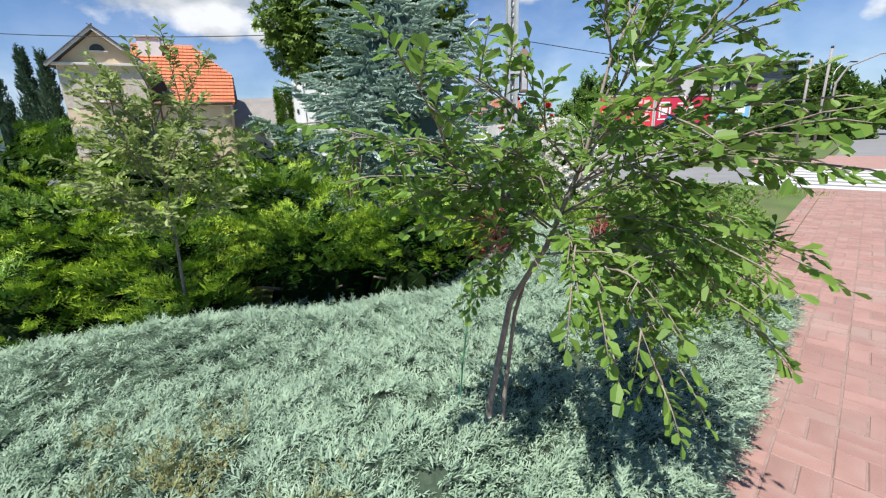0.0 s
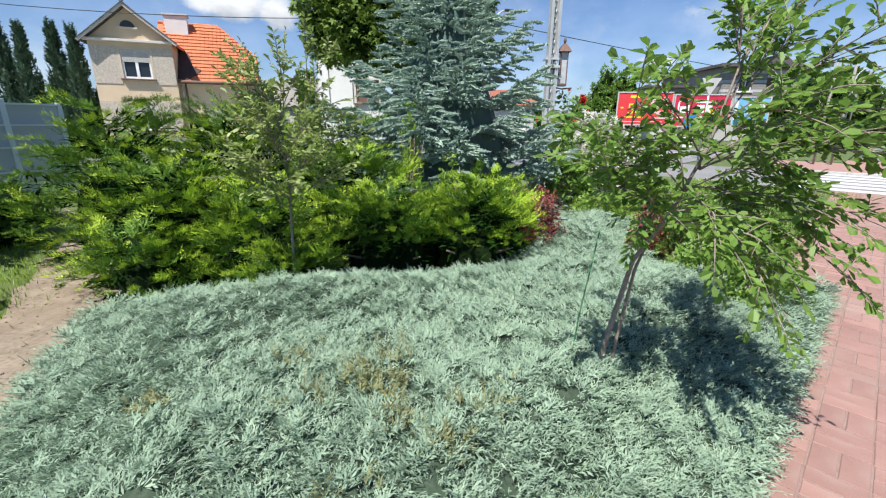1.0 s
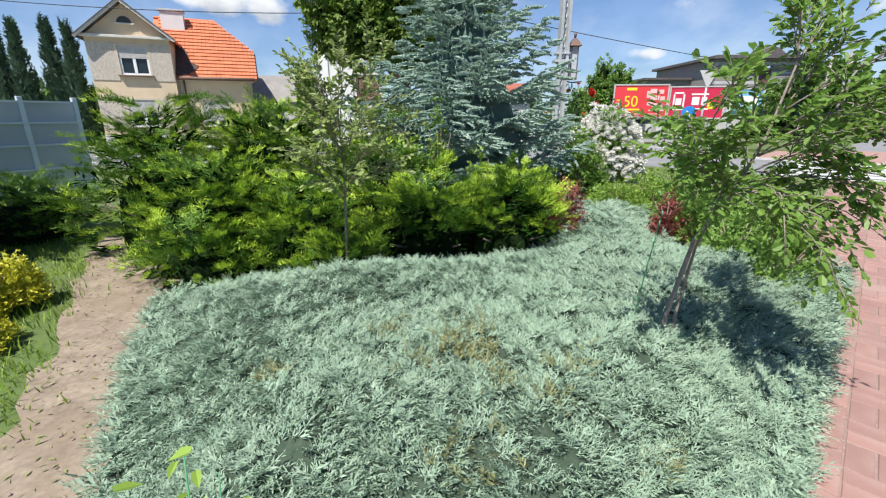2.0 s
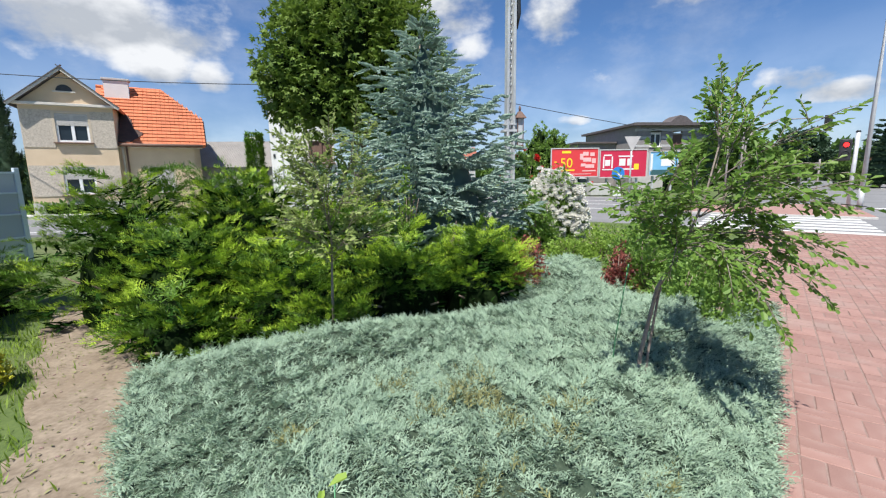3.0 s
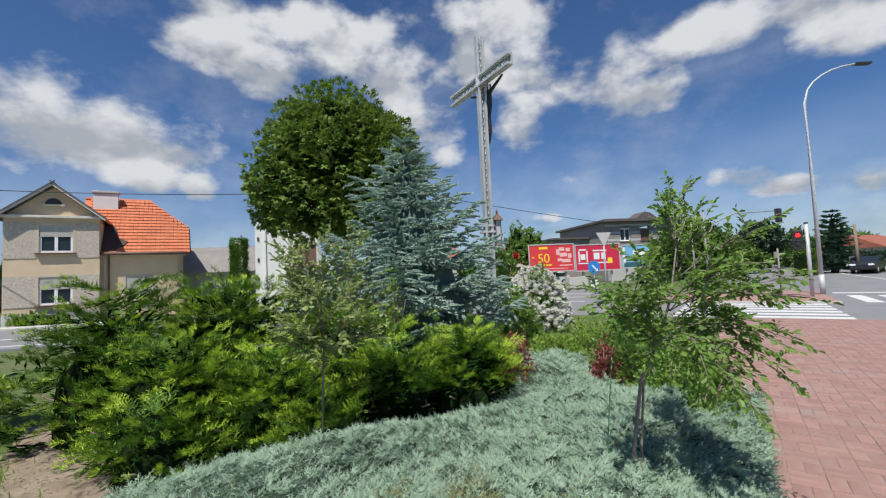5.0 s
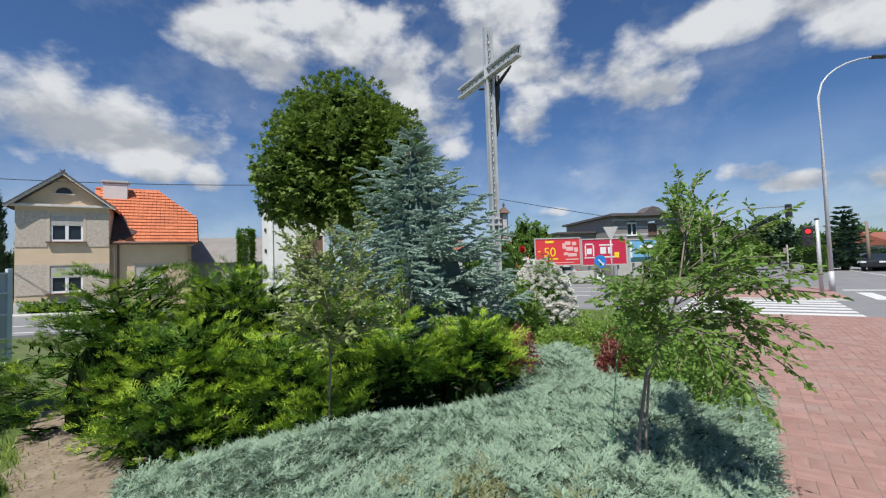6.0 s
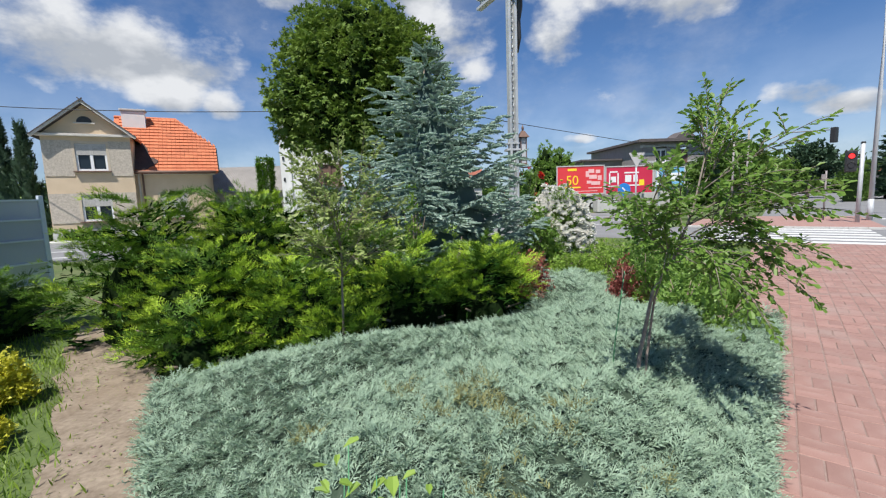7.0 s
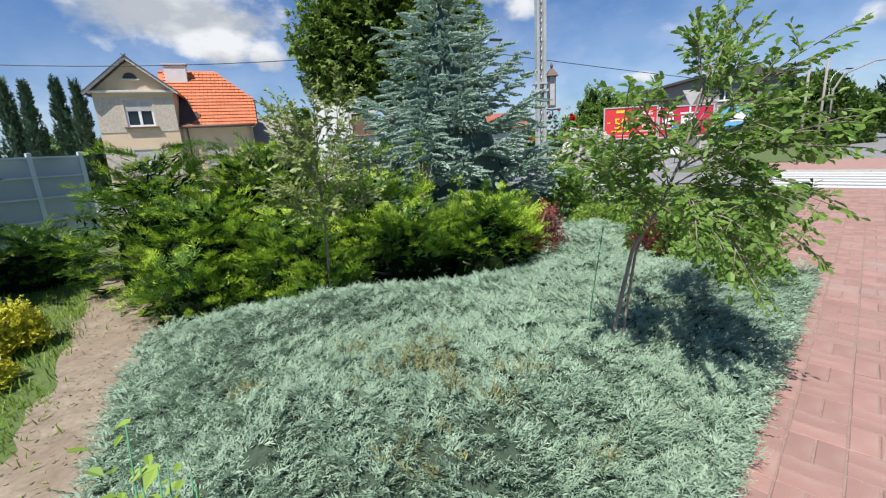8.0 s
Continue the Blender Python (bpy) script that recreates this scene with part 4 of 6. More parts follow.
def sign(at, kind_, label):
    s = thing("road_sign", label, "road sign", at)
    if kind_ == "blue":
        part("post", tube([(0, 0.05, 0), (0, 0.05, 2.0)], 0.035), GREYMETAL, s)
        bm = bmesh.new()
        bmesh.ops.create_cone(bm, segments=28, radius1=0.42, radius2=0.42, depth=0.03, cap_ends=True, matrix=pose(0, 0, 1.7, 90))
        disc = part("disc", bm, SIGNBLUE, s)
        part("arrow", boxes(((0, -0.02, 1.7), (0.09, 0.012, 0.4)),), WHITEINK, disc).matrix_basis = Matrix.Translation((0, 0, 1.7)) @ pose(0, 0, 0, 0, -45) @ Matrix.Translation((0, 0, -1.7))
        part("arrow_head", prism([(-0.12, 1.47), (0.12, 1.47), (0, 1.35)], -0.025), WHITEINK, disc).matrix_basis = Matrix.Translation((0, -0.005, 1.7)) @ pose(0, 0, 0, 0, -45) @ Matrix.Translation((0, 0, -1.7))
        part("base_plate", block((0, 0.05, 0.6), (0.5, 0.06, 0.55)), WHITEINK, s)
    else:
        part("post", tube([(0, 0.05, 0), (0, 0.05, 3.6)], 0.045), GREYMETAL, s)
        part("triangle", prism([(-0.45, 3.6), (0.45, 3.6), (0, 2.82)], 0.03), PALEWALL, s)
        part("diamond", prism([(0.15, 2.2), (0.42, 2.2), (0.42, 1.9), (0.15, 1.9)], -0.02), YELLOWINK, s)
    return s


sign((12.6, 24.5, 0), "blue", "round blue road sign with a white arrow")
sign((11.1, 20.5, 0), "back", "grey back of a give-way sign with a small yellow plate")


def overhead_wire(a, b, sag, name="overhead_cable"):
    w = thing(name, "thin black overhead cable against the sky", "cable")
    a, b = Vector(a), Vector(b)
    pts = [tuple(a.lerp(b, t) - Vector((0, 0, sag * 4 * t * (1 - t)))) for t in np.linspace(0, 1, 14)]
    part("strand", tube(pts, 0.02, 5), CABLE, w)


overhead_wire((-34.0, 22.0, 8.2), (-2.2, 22.0, 6.4), 0.68)
overhead_wire((-2.2, 22.0, 6.85), (26.0, 30.0, 3.8), 0.18)


# ---------------------------------------------------------------- wayside cross with its lantern
def channel_beam(length, wide, deep):
    """A C-profile: back plate with two flanges, along z."""
    bm = bmesh.new()
    add_box(bm, (0, 0, length / 2), (wide, deep * 0.25, length))
    for s in (-1, 1):
        add_box(bm, (s * (wide / 2 - 0.03), -deep / 2, length / 2), (0.06, deep * 0.75, length), bevel=0.006)
    return bm


def wayside_cross():
    heading = math.degrees(math.atan2(-2.66, 0.89))
    c = thing("wayside_cross", "tall weathered white metal wayside cross with light strips", "cross", (1.45, 9.45, 0))
    tall, wide, deep, arm = 7.95, 0.22, 0.16, 6.72
    post = part("post", channel_beam(tall, wide, deep), CROSSWHITE, c)
    post.matrix_basis = pose(0, 0, 0, 0, 0, 10)
    part("post_groove", block((0, -0.045, tall / 2), (wide - 0.125, 0.01, tall - 0.1)), CROSSDARK, post)
    for k in range(74):
        part("light_dash", block((0.012 * (-1) ** k, -0.06, 0.5 + k * 0.098), (0.024, 0.02, 0.062), ry=10 * (-1) ** k), STRIP, post)
    bm = channel_beam(2.8, 0.3, 0.16)
    beam = part("crossbeam", bm, CROSSWHITE, c)
    beam.matrix_basis = Matrix.Translation((0, 0, arm)) @ pose(0, 0, 0, 0, 0, heading) @ pose(0, 0, 0, 0, 90, 0) @ Matrix.Translation((0, 0, -1.4))
    part("beam_groove", block((0, -0.045, 1.4), (0.175, 0.01, 2.7)), CROSSDARK, beam)
    for k in range(12):
        part("light_dash", block((0.0, -0.06, 0.2 + k * 0.21), (0.035, 0.02, 0.12)), STRIP, beam)
    part("joint_plate", block((0, -0.13, arm), (0.3, 0.02, 0.34)), CROSSWHITE, c)
    part("clamp", boxes(((0, 0.0, 2.75), (0.34, 0.3, 0.05)), ((0, 0.0, 2.9), (0.3, 0.28, 0.03))), GREYMETAL, c)
    part("foot_block", block((0, 0, 0.25), (0.8, 0.8, 0.5), bevel=0.05), KERB, c)
    return c


wayside_cross()
# plain hanging figure, one simple shape on the far face of the cross
bm = bmesh.new()
add_tube(bm, [(0, 0, 0), (0.05, 0, 0.35), (0.02, 0, 0.75), (0.06, 0, 1.05), (0.03, 0, 1.3), (0.09, 0, 1.45), (0.1, 0, 1.62)], [0.04, 0.07, 0.08, 0.1, 0.13, 0.06, 0.07], 10)
add_tube(bm, [(0.0, -0.75, 1.55), (0.03, 0, 1.3), (0.0, 0.75, 1.55)], [0.03, 0.06, 0.03], 8)
fig = part("statue", bm, BRONZE)
tagged(fig, "small dark metal figure fixed to the cross", "statue")
fig.matrix_world = pose(1.62, 9.5, 5.1, 0, 0, 18)
lan = thing("lantern", "old rust-brown hanging lantern fixed to the cross", "lantern", (1.72, 9.45, 2.35))
part("bracket", tube([(-0.2, 0, 0.0), (0.0, 0, -0.04), (0.22, 0, -0.02)], 0.015), RUST, lan)
part("base", block((0, 0, 0.04), (0.17, 0.17, 0.05), bevel=0.01), RUST, lan)
for sx in (-1, 1):
    for sy in (-1, 1):
        part("bar", block((0.07 * sx, 0.07 * sy, 0.38), (0.02, 0.02, 0.64)), RUST, lan)
part("pane", block((0, 0, 0.38), (0.115, 0.115, 0.62)), CURTAIN, lan, "dusty lantern glass")
bm = bmesh.new()
bmesh.ops.create_cone(bm, segments=4, radius1=0.19, radius2=0.05, depth=0.16, cap_ends=True, matrix=pose(0, 0, 0.78, 0, 0, 45))
part("cap", bm, RUST, lan)
part("finial", tube([(0, 0, 0.86), (0, 0, 0.93), (0, 0, 1.0)], [0.02, 0.035, 0.008], 8), RUST, lan)


# ---------------------------------------------------------------- glazed screen panels by the road
def smoky_pane(name, tint, clear):
    m, nt, p = nodes_of(name)
    p.inputs["Base Color"].default_value, p.inputs["Roughness"].default_value = rgb(tint), 0.12
    tr, ms = nt.nodes.new("ShaderNodeBsdfTransparent"), nt.nodes.new("ShaderNodeMixShader")
    ms.inputs[0].default_value = clear
    nt.links.new(p.outputs[0], ms.inputs[1])
    nt.links.new(tr.outputs[0], ms.inputs[2])
    nt.links.new(ms.outputs[0], nt.nodes["Material Output"].inputs[0])
    return m


SMOKY = smoky_pane("smoky_glazing", (0.46, 0.50, 0.57), 0.06)
SMOKY.node_tree.nodes["Principled BSDF"].inputs["Metallic"].default_value = 0.15


def screen_panel(a, b, height):
    a, b = Vector(a), Vector(b)
    ln = (b - a).length
    f = thing("screen_panel", "grey smoky glazed screen panel on steel posts", "screen", (a.x, a.y, -0.02), math.degrees(math.atan2(b.y - a.y, b.x - a.x)), "glazed screens by the road")
    part("pane", block((ln / 2, 0, height / 2 + 0.05), (ln - 0.08, 0.02, height - 0.06)), SMOKY, f)
    for z in (0.1, 0.55, 1.05, 1.5, height):
        part("rail", block((ln / 2, 0.03, z), (ln - 0.08, 0.05, 0.035)), FENCE, f)
    part("post", block((0, 0, height / 2 + 0.05), (0.09, 0.09, height + 0.1), bevel=0.012), FENCE, f)
    part("end_post", block((ln, 0, height / 2 + 0.03), (0.04, 0.06, height + 0.06), bevel=0.01), FENCE, f)


LINE = [(-9.35, 9.15), (-9.75, 8.3), (-10.2, 7.5), (-10.7, 6.7), (-11.2, 5.9)]
for a, c in zip(LINE, LINE[1:]):
    screen_panel(a, c, 1.92)

# ---------------------------------------------------------------- the bed of blue carpet juniper
BED = [(-2.2, -0.1), (-0.3, -0.1), (0.38, 0.66), (1.33, 1.63), (2.36, 2.69), (3.05, 3.41), (2.75, 3.7), (2.1, 3.4), (1.55, 3.75), (1.8, 4.9), (2.2, 6.3), (1.4, 6.8), (0.85, 5.7), (0.45, 4.6), (-0.1, 3.85), (-0.8, 3.55), (-1.6, 3.45), (-2.3, 3.3), (-3.1, 2.95), (-3.62, 2.66), (-3.13, 1.62), (-2.7, 0.85)]


def bed_height(p):
    g = np.clip(edge_gap(BED, p) / 0.95, 0, 1)
    g = g * g * (3 - 2 * g)
    return 0.13 + 0.30 * g + 0.022 * wavy(p, 2.3, 1.0) + 0.018 * wavy(p, 5.5, 2.0) + 0.026 * wavy(p, 14.0, 5.0) + 0.012 * wavy(p, 34.0, 2.0)


def carpet():
    c = thing("juniper_carpet", "dense blue-green creeping juniper carpet with dry patches", "ground cover", kind="stuff")
    # heart of the mat, its dark colour painted as shade between the sprigs
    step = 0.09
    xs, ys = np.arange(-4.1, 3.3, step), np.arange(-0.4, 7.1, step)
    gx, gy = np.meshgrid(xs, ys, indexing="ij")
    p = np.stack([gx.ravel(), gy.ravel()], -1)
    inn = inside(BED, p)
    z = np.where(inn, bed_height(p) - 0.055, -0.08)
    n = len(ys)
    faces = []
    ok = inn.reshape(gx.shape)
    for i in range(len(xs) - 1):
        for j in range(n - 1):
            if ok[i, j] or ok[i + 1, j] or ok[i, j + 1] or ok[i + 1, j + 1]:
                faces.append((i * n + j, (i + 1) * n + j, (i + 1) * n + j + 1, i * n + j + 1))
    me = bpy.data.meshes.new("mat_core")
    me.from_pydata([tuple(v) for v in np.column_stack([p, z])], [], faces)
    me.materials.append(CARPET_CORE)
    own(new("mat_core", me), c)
    kinds = [spray(8, 0.44, 0.40, 0.075, 100 + k) for k in range(8)]
    # sprays: each a fan of sprigs that share one heading, with shaded gaps between the fans
    fans, each = 11400, 4
    c0 = np.column_stack([rng.uniform(-4.0, 3.1, fans * 4), rng.uniform(-0.3, 7.0, fans * 4)])
    c0 = c0[inside(BED, c0)]
    c0 = c0[rng.uniform(size=len(c0)) < np.where(c0[:, 1] > 3.2, 0.5, np.where(c0[:, 1] > 1.6, 0.8, 1.0)) * np.where(wavy(c0, 14.0, 5.0) < -0.4, 0.55, 1.0)][:fans]
    e = 0.02
    h0 = bed_height(c0)
    gr = np.stack([(bed_height(c0 + [e, 0]) - h0), (bed_height(c0 + [0, e]) - h0)], -1) / e
    flow = unit(np.stack([wavy(c0, 1.1, 3.0), wavy(c0, 1.1, 7.0)], -1) + rng.normal(0, 0.55, (len(c0), 2)) - 1.2 * gr)
    lift0 = rng.uniform(0.12, 0.75, len(c0))
    z0 = rng.uniform(-0.035, 0.03, len(c0))
    w = np.repeat(np.arange(len(c0)), each)
    fan = np.tile(np.linspace(-0.75, 0.75, each), len(c0)) + rng.normal(0, 0.15, len(w))
    across_ = np.stack([-flow[w, 1], flow[w, 0]], -1)
    q = c0[w] + across_ * (0.022 * fan)[:, None] + flow[w] * rng.uniform(-0.01, 0.03, (len(w), 1))
    gap = edge_gap(BED, q)
    d = np.column_stack([flow[w] + across_ * fan[:, None], (lift0[w] + rng.normal(0, 0.14, len(w))) * np.clip(gap / 0.2, 0.3, 1)])
    size = rng.uniform(0.06, 0.105, len(w))
    at = np.column_stack([q, bed_height(q) - 0.05 + z0[w]])
    soup("sprigs", place(kinds, d, at, size, rng.normal(0, 0.3, len(w))), CARPET, c)
    # a hanging fringe round the edge
    rim = []
    for a, b in zip(BED, BED[1:] + BED[:1]):
        a, b = np.array(a), np.array(b)
        m = int(np.linalg.norm(b - a) * 130)
        t = rng.uniform(size=m)[:, None]
        nrm = np.array([(b - a)[1], -(b - a)[0]]) / np.linalg.norm(b - a)
        pts = a + t * (b - a) - nrm * rng.uniform(0.0, 0.07, (m, 1))
        rim.append(np.column_stack([pts, rng.uniform(0.0, 0.15, m), np.tile(nrm, (m, 1)) + rng.normal(0, 0.5, (m, 2)), rng.uniform(-0.3, 0.5, m)]))
    rim = np.concatenate(rim)
    soup("fringe", place(kinds, rim[:, 3:], rim[:, :3], rng.uniform(0.07, 0.14, len(rim)), rng.normal(0, 0.5, len(rim))), CARPET, c)
    dry = []
    for x, y, r, m in ((-0.98, 1.22, 0.13, 80), (-1.24, 1.14, 0.10, 30), (-1.42, 1.45, 0.13, 30), (-0.98, 1.42, 0.17, 40), (-0.82, 0.98, 0.12, 30), (-0.45, 1.10, 0.12, 30), (-1.95, 1.05, 0.06, 26), (-0.62, 0.80, 0.07, 20), (-1.0, 0.55, 0.15, 26), (-0.2, 0.62, 0.1, 18)):
        dry.append(np.column_stack([rng.normal(x, r * 0.6, m), rng.normal(y, r * 0.5, m)]))
    dry = np.concatenate(dry)
    d = np.column_stack([rng.normal(0, 0.8, (len(dry), 2)), rng.uniform(0.3, 1.1, len(dry))])
    soup("dry_sprigs", place(kinds, d, np.column_stack([dry, bed_height(dry) - 0.02]), rng.uniform(0.05, 0.11, len(dry)), rng.normal(0, 0.6, len(dry))), DEAD, c, "dry straw-brown sprigs")


carpet()

# ---------------------------------------------------------------- spreading green junipers
def lump(radius, seed, squash=(1, 1, 1), rough=0.18, sub=3):
    bm = bmesh.new()
    bmesh.ops.create_icosphere(bm, subdivisions=sub, radius=1)
    for v in bm.verts:
        k = 1 + rough * noise.noise(v.co * 2.1 + Vector((seed, 0, 0))) * 1.6
        v.co = Vector((v.co.x * squash[0], v.co.y * squash[1], v.co.z * squash[2])) * radius * k
    return bm


PLUMES = [plume(18, 40 + k, 0.44) for k in range(8)]


def juniper(at, rx, ry, h, label, young=0.5, fill=1.0, group="spreading junipers in the bed", skirt=0.06):
    """A spreading juniper: stems, a dark heart, and tufts of feathered plumes in tiers with dark gaps between."""
    j = thing("juniper_shrub", label, "shrub", (at[0], at[1], 0.0), group=group)
    # the heart's near-black colour paints the shade seen between tufts
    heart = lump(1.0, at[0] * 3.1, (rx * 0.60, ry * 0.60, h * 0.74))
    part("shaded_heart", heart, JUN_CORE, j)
    for k in range(5):
        a = k * 2 * math.pi / 5 + at[1]
        part("stem", tube([(0, 0, -0.05), (0.4 * rx * math.cos(a), 0.4 * ry * math.sin(a), 0.2 * h), (0.75 * rx * math.cos(a), 0.75 * ry * math.sin(a), 0.34 * h)], [0.035, 0.02, 0.008], 6), BARK, j)
    tufts = int(max(12, (rx * ry + (rx + ry) * h) * 17 * fill))
    k = np.arange(tufts)
    sn = np.clip(skirt + (k + 0.5) / tufts * (0.97 - skirt) + rng.normal(0, 0.03, tufts), 0.05, 0.97)
    ph = np.arcsin(sn)
    th = k * 2.39996 + rng.normal(0, 0.25, tufts) + at[0]
    lob = 1 + 0.10 * np.sin(th * 3 + at[0] * 5) + rng.normal(0, 0.07, tufts)
    tip = np.stack([rx * np.cos(ph) * np.cos(th), ry * np.cos(ph) * np.sin(th), h * np.sin(ph)], -1) * lob[:, None]
    out = unit(np.stack([np.cos(th) + rng.normal(0, 0.25, tufts), np.sin(th) + rng.normal(0, 0.25, tufts), 0.06 + 0.30 * sn ** 2 + rng.normal(0, 0.10, tufts)], -1))
    side = unit(np.cross(out, [0, 0, 1.0]))
    up = np.cross(side, out)
    ln = rng.uniform(0.30, 0.50, tufts)
    m = 6
    which = np.repeat(k, m)
    n = len(which)
    fan = np.tile(np.linspace(-0.85, 0.85, m), tufts) + rng.normal(0, 0.12, n)
    tier = rng.uniform(-0.12, 0.40, n)
    d = unit(out[which] + side[which] * fan[:, None] + up[which] * tier[:, None])
    size = ln[which] * rng.uniform(0.75, 1.15, n) * (1 - 0.18 * np.abs(fan))
    p = tip[which] - out[which] * (0.70 * ln[which])[:, None] + side[which] * (0.10 * fan)[:, None] + up[which] * (0.10 * tier)[:, None]
    p[:, 2] = np.maximum(p[:, 2], 0.08)
    roll = rng.normal(0, 0.35, n)
    pick = rng.integers(0, len(PLUMES), n)
    # new growth by tuft, its bright colour kept to upper fronds as lit tops
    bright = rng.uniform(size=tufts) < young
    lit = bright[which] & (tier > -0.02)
    # near-black blades below each tuft, the gaps' shade put into their colour
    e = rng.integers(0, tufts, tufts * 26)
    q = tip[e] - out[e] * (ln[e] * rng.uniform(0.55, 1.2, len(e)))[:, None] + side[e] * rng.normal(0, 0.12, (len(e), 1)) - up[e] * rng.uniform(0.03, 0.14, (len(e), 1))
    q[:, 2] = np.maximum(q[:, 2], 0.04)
    tagged(soup("gap_blade", place([blade(1, 0.22, 0.05)], out[e] + rng.normal(0, 0.35, (len(e), 3)), q, rng.uniform(0.10, 0.19, len(e)), rng.normal(0, 0.4, len(e))), JUN_GAP, j), kind="stuff")
    old, fresh = [a for a, b in PLUMES], [b for a, b in PLUMES]
    green = [place(old, d, p, size, roll, pick=pick)]
    if (~lit).any():
        green.append(place(fresh, d[~lit], p[~lit], size[~lit], roll[~lit], pick=pick[~lit]))
    tagged(soup("foliage", np.concatenate(green), JUN, j), kind="stuff")
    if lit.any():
        tagged(soup("lit_young_foliage", place(fresh, d[lit], p[lit], size[lit], roll[lit], pick=pick[lit]), JUN_TIP, j), "bright yellow-green new growth, painted only on lit upper fronds", kind="stuff")
    return j


SJ = "broad spreading juniper with feathery yellow-green tips in the bed"
juniper((-4.65, 4.65), 1.0, 0.98, 1.66, SJ, 0.7)
juniper((-3.70, 3.85), 0.90, 0.85, 1.10, SJ, 0.65)
juniper((-3.50, 3.18), 0.60, 0.50, 0.52, SJ, 0.75)
juniper((-3.45, 5.2), 1.25, 1.1, 1.70, SJ, 0.65)
juniper((-2.60, 3.72), 0.80, 0.78, 0.86, SJ, 0.7, skirt=0.2)
juniper((-2.08, 3.12), 0.48, 0.36, 0.50, SJ, 0.9, skirt=0.3)
juniper((-2.05, 5.0), 1.0, 0.95, 1.22, SJ, 0.5)
juniper((-1.3, 4.05), 0.84, 0.78, 0.86, SJ, 0.8, skirt=0.42)
juniper((-0.42, 4.28), 0.82, 0.78, 0.90, SJ, 0.85, skirt=0.42)
juniper((0.0, 5.1), 0.58, 0.70, 0.74, SJ, 0.75, skirt=0.42)
juniper((-4.3, 6.2), 1.25, 1.0, 1.64, SJ, 0.4, 0.5)
juniper((-2.4, 6.4), 1.15, 0.95, 1.62, "tall dark spreading juniper behind the bed", 0.35, 0.45)
juniper((-6.9, 4.9), 0.8, 0.75, 0.62, "dark low juniper beside the sandy path", 0.08, 0.8, "junipers by the fence")
juniper((-7.9, 6.2), 0.75, 0.75, 0.66, "dark low juniper beside the sandy path", 0.05, 0.6, "junipers by the fence")


# ---------------------------------------------------------------- conifers
def brush(n=20, seed=0):
    """A plump needle-clad twig one unit long."""
    r = np.random.default_rng(seed)
    t = np.linspace(0.02, 0.95, n)
    a = np.arange(n) * 2.4 + r.uniform(0, 6)
    d = np.stack([np.cos(a), np.full(n, 0.75), np.sin(a)], -1)
    return np.concatenate([place([blade(1, 0.6)], d, np.stack([0 * t, t, 0 * t], -1), r.uniform(0.12, 0.17, n) * (1.1 - 0.35 * t), a, pick=np.zeros(n, int)), blade(1.02, 0.24), blade(1.02, 0.24)[:, :, [2, 1, 0]]])


BRUSHES = [brush(24, 5 + k) for k in range(5)]
FAR_BRUSHES = [brush(10, 5 + k) for k in range(3)]


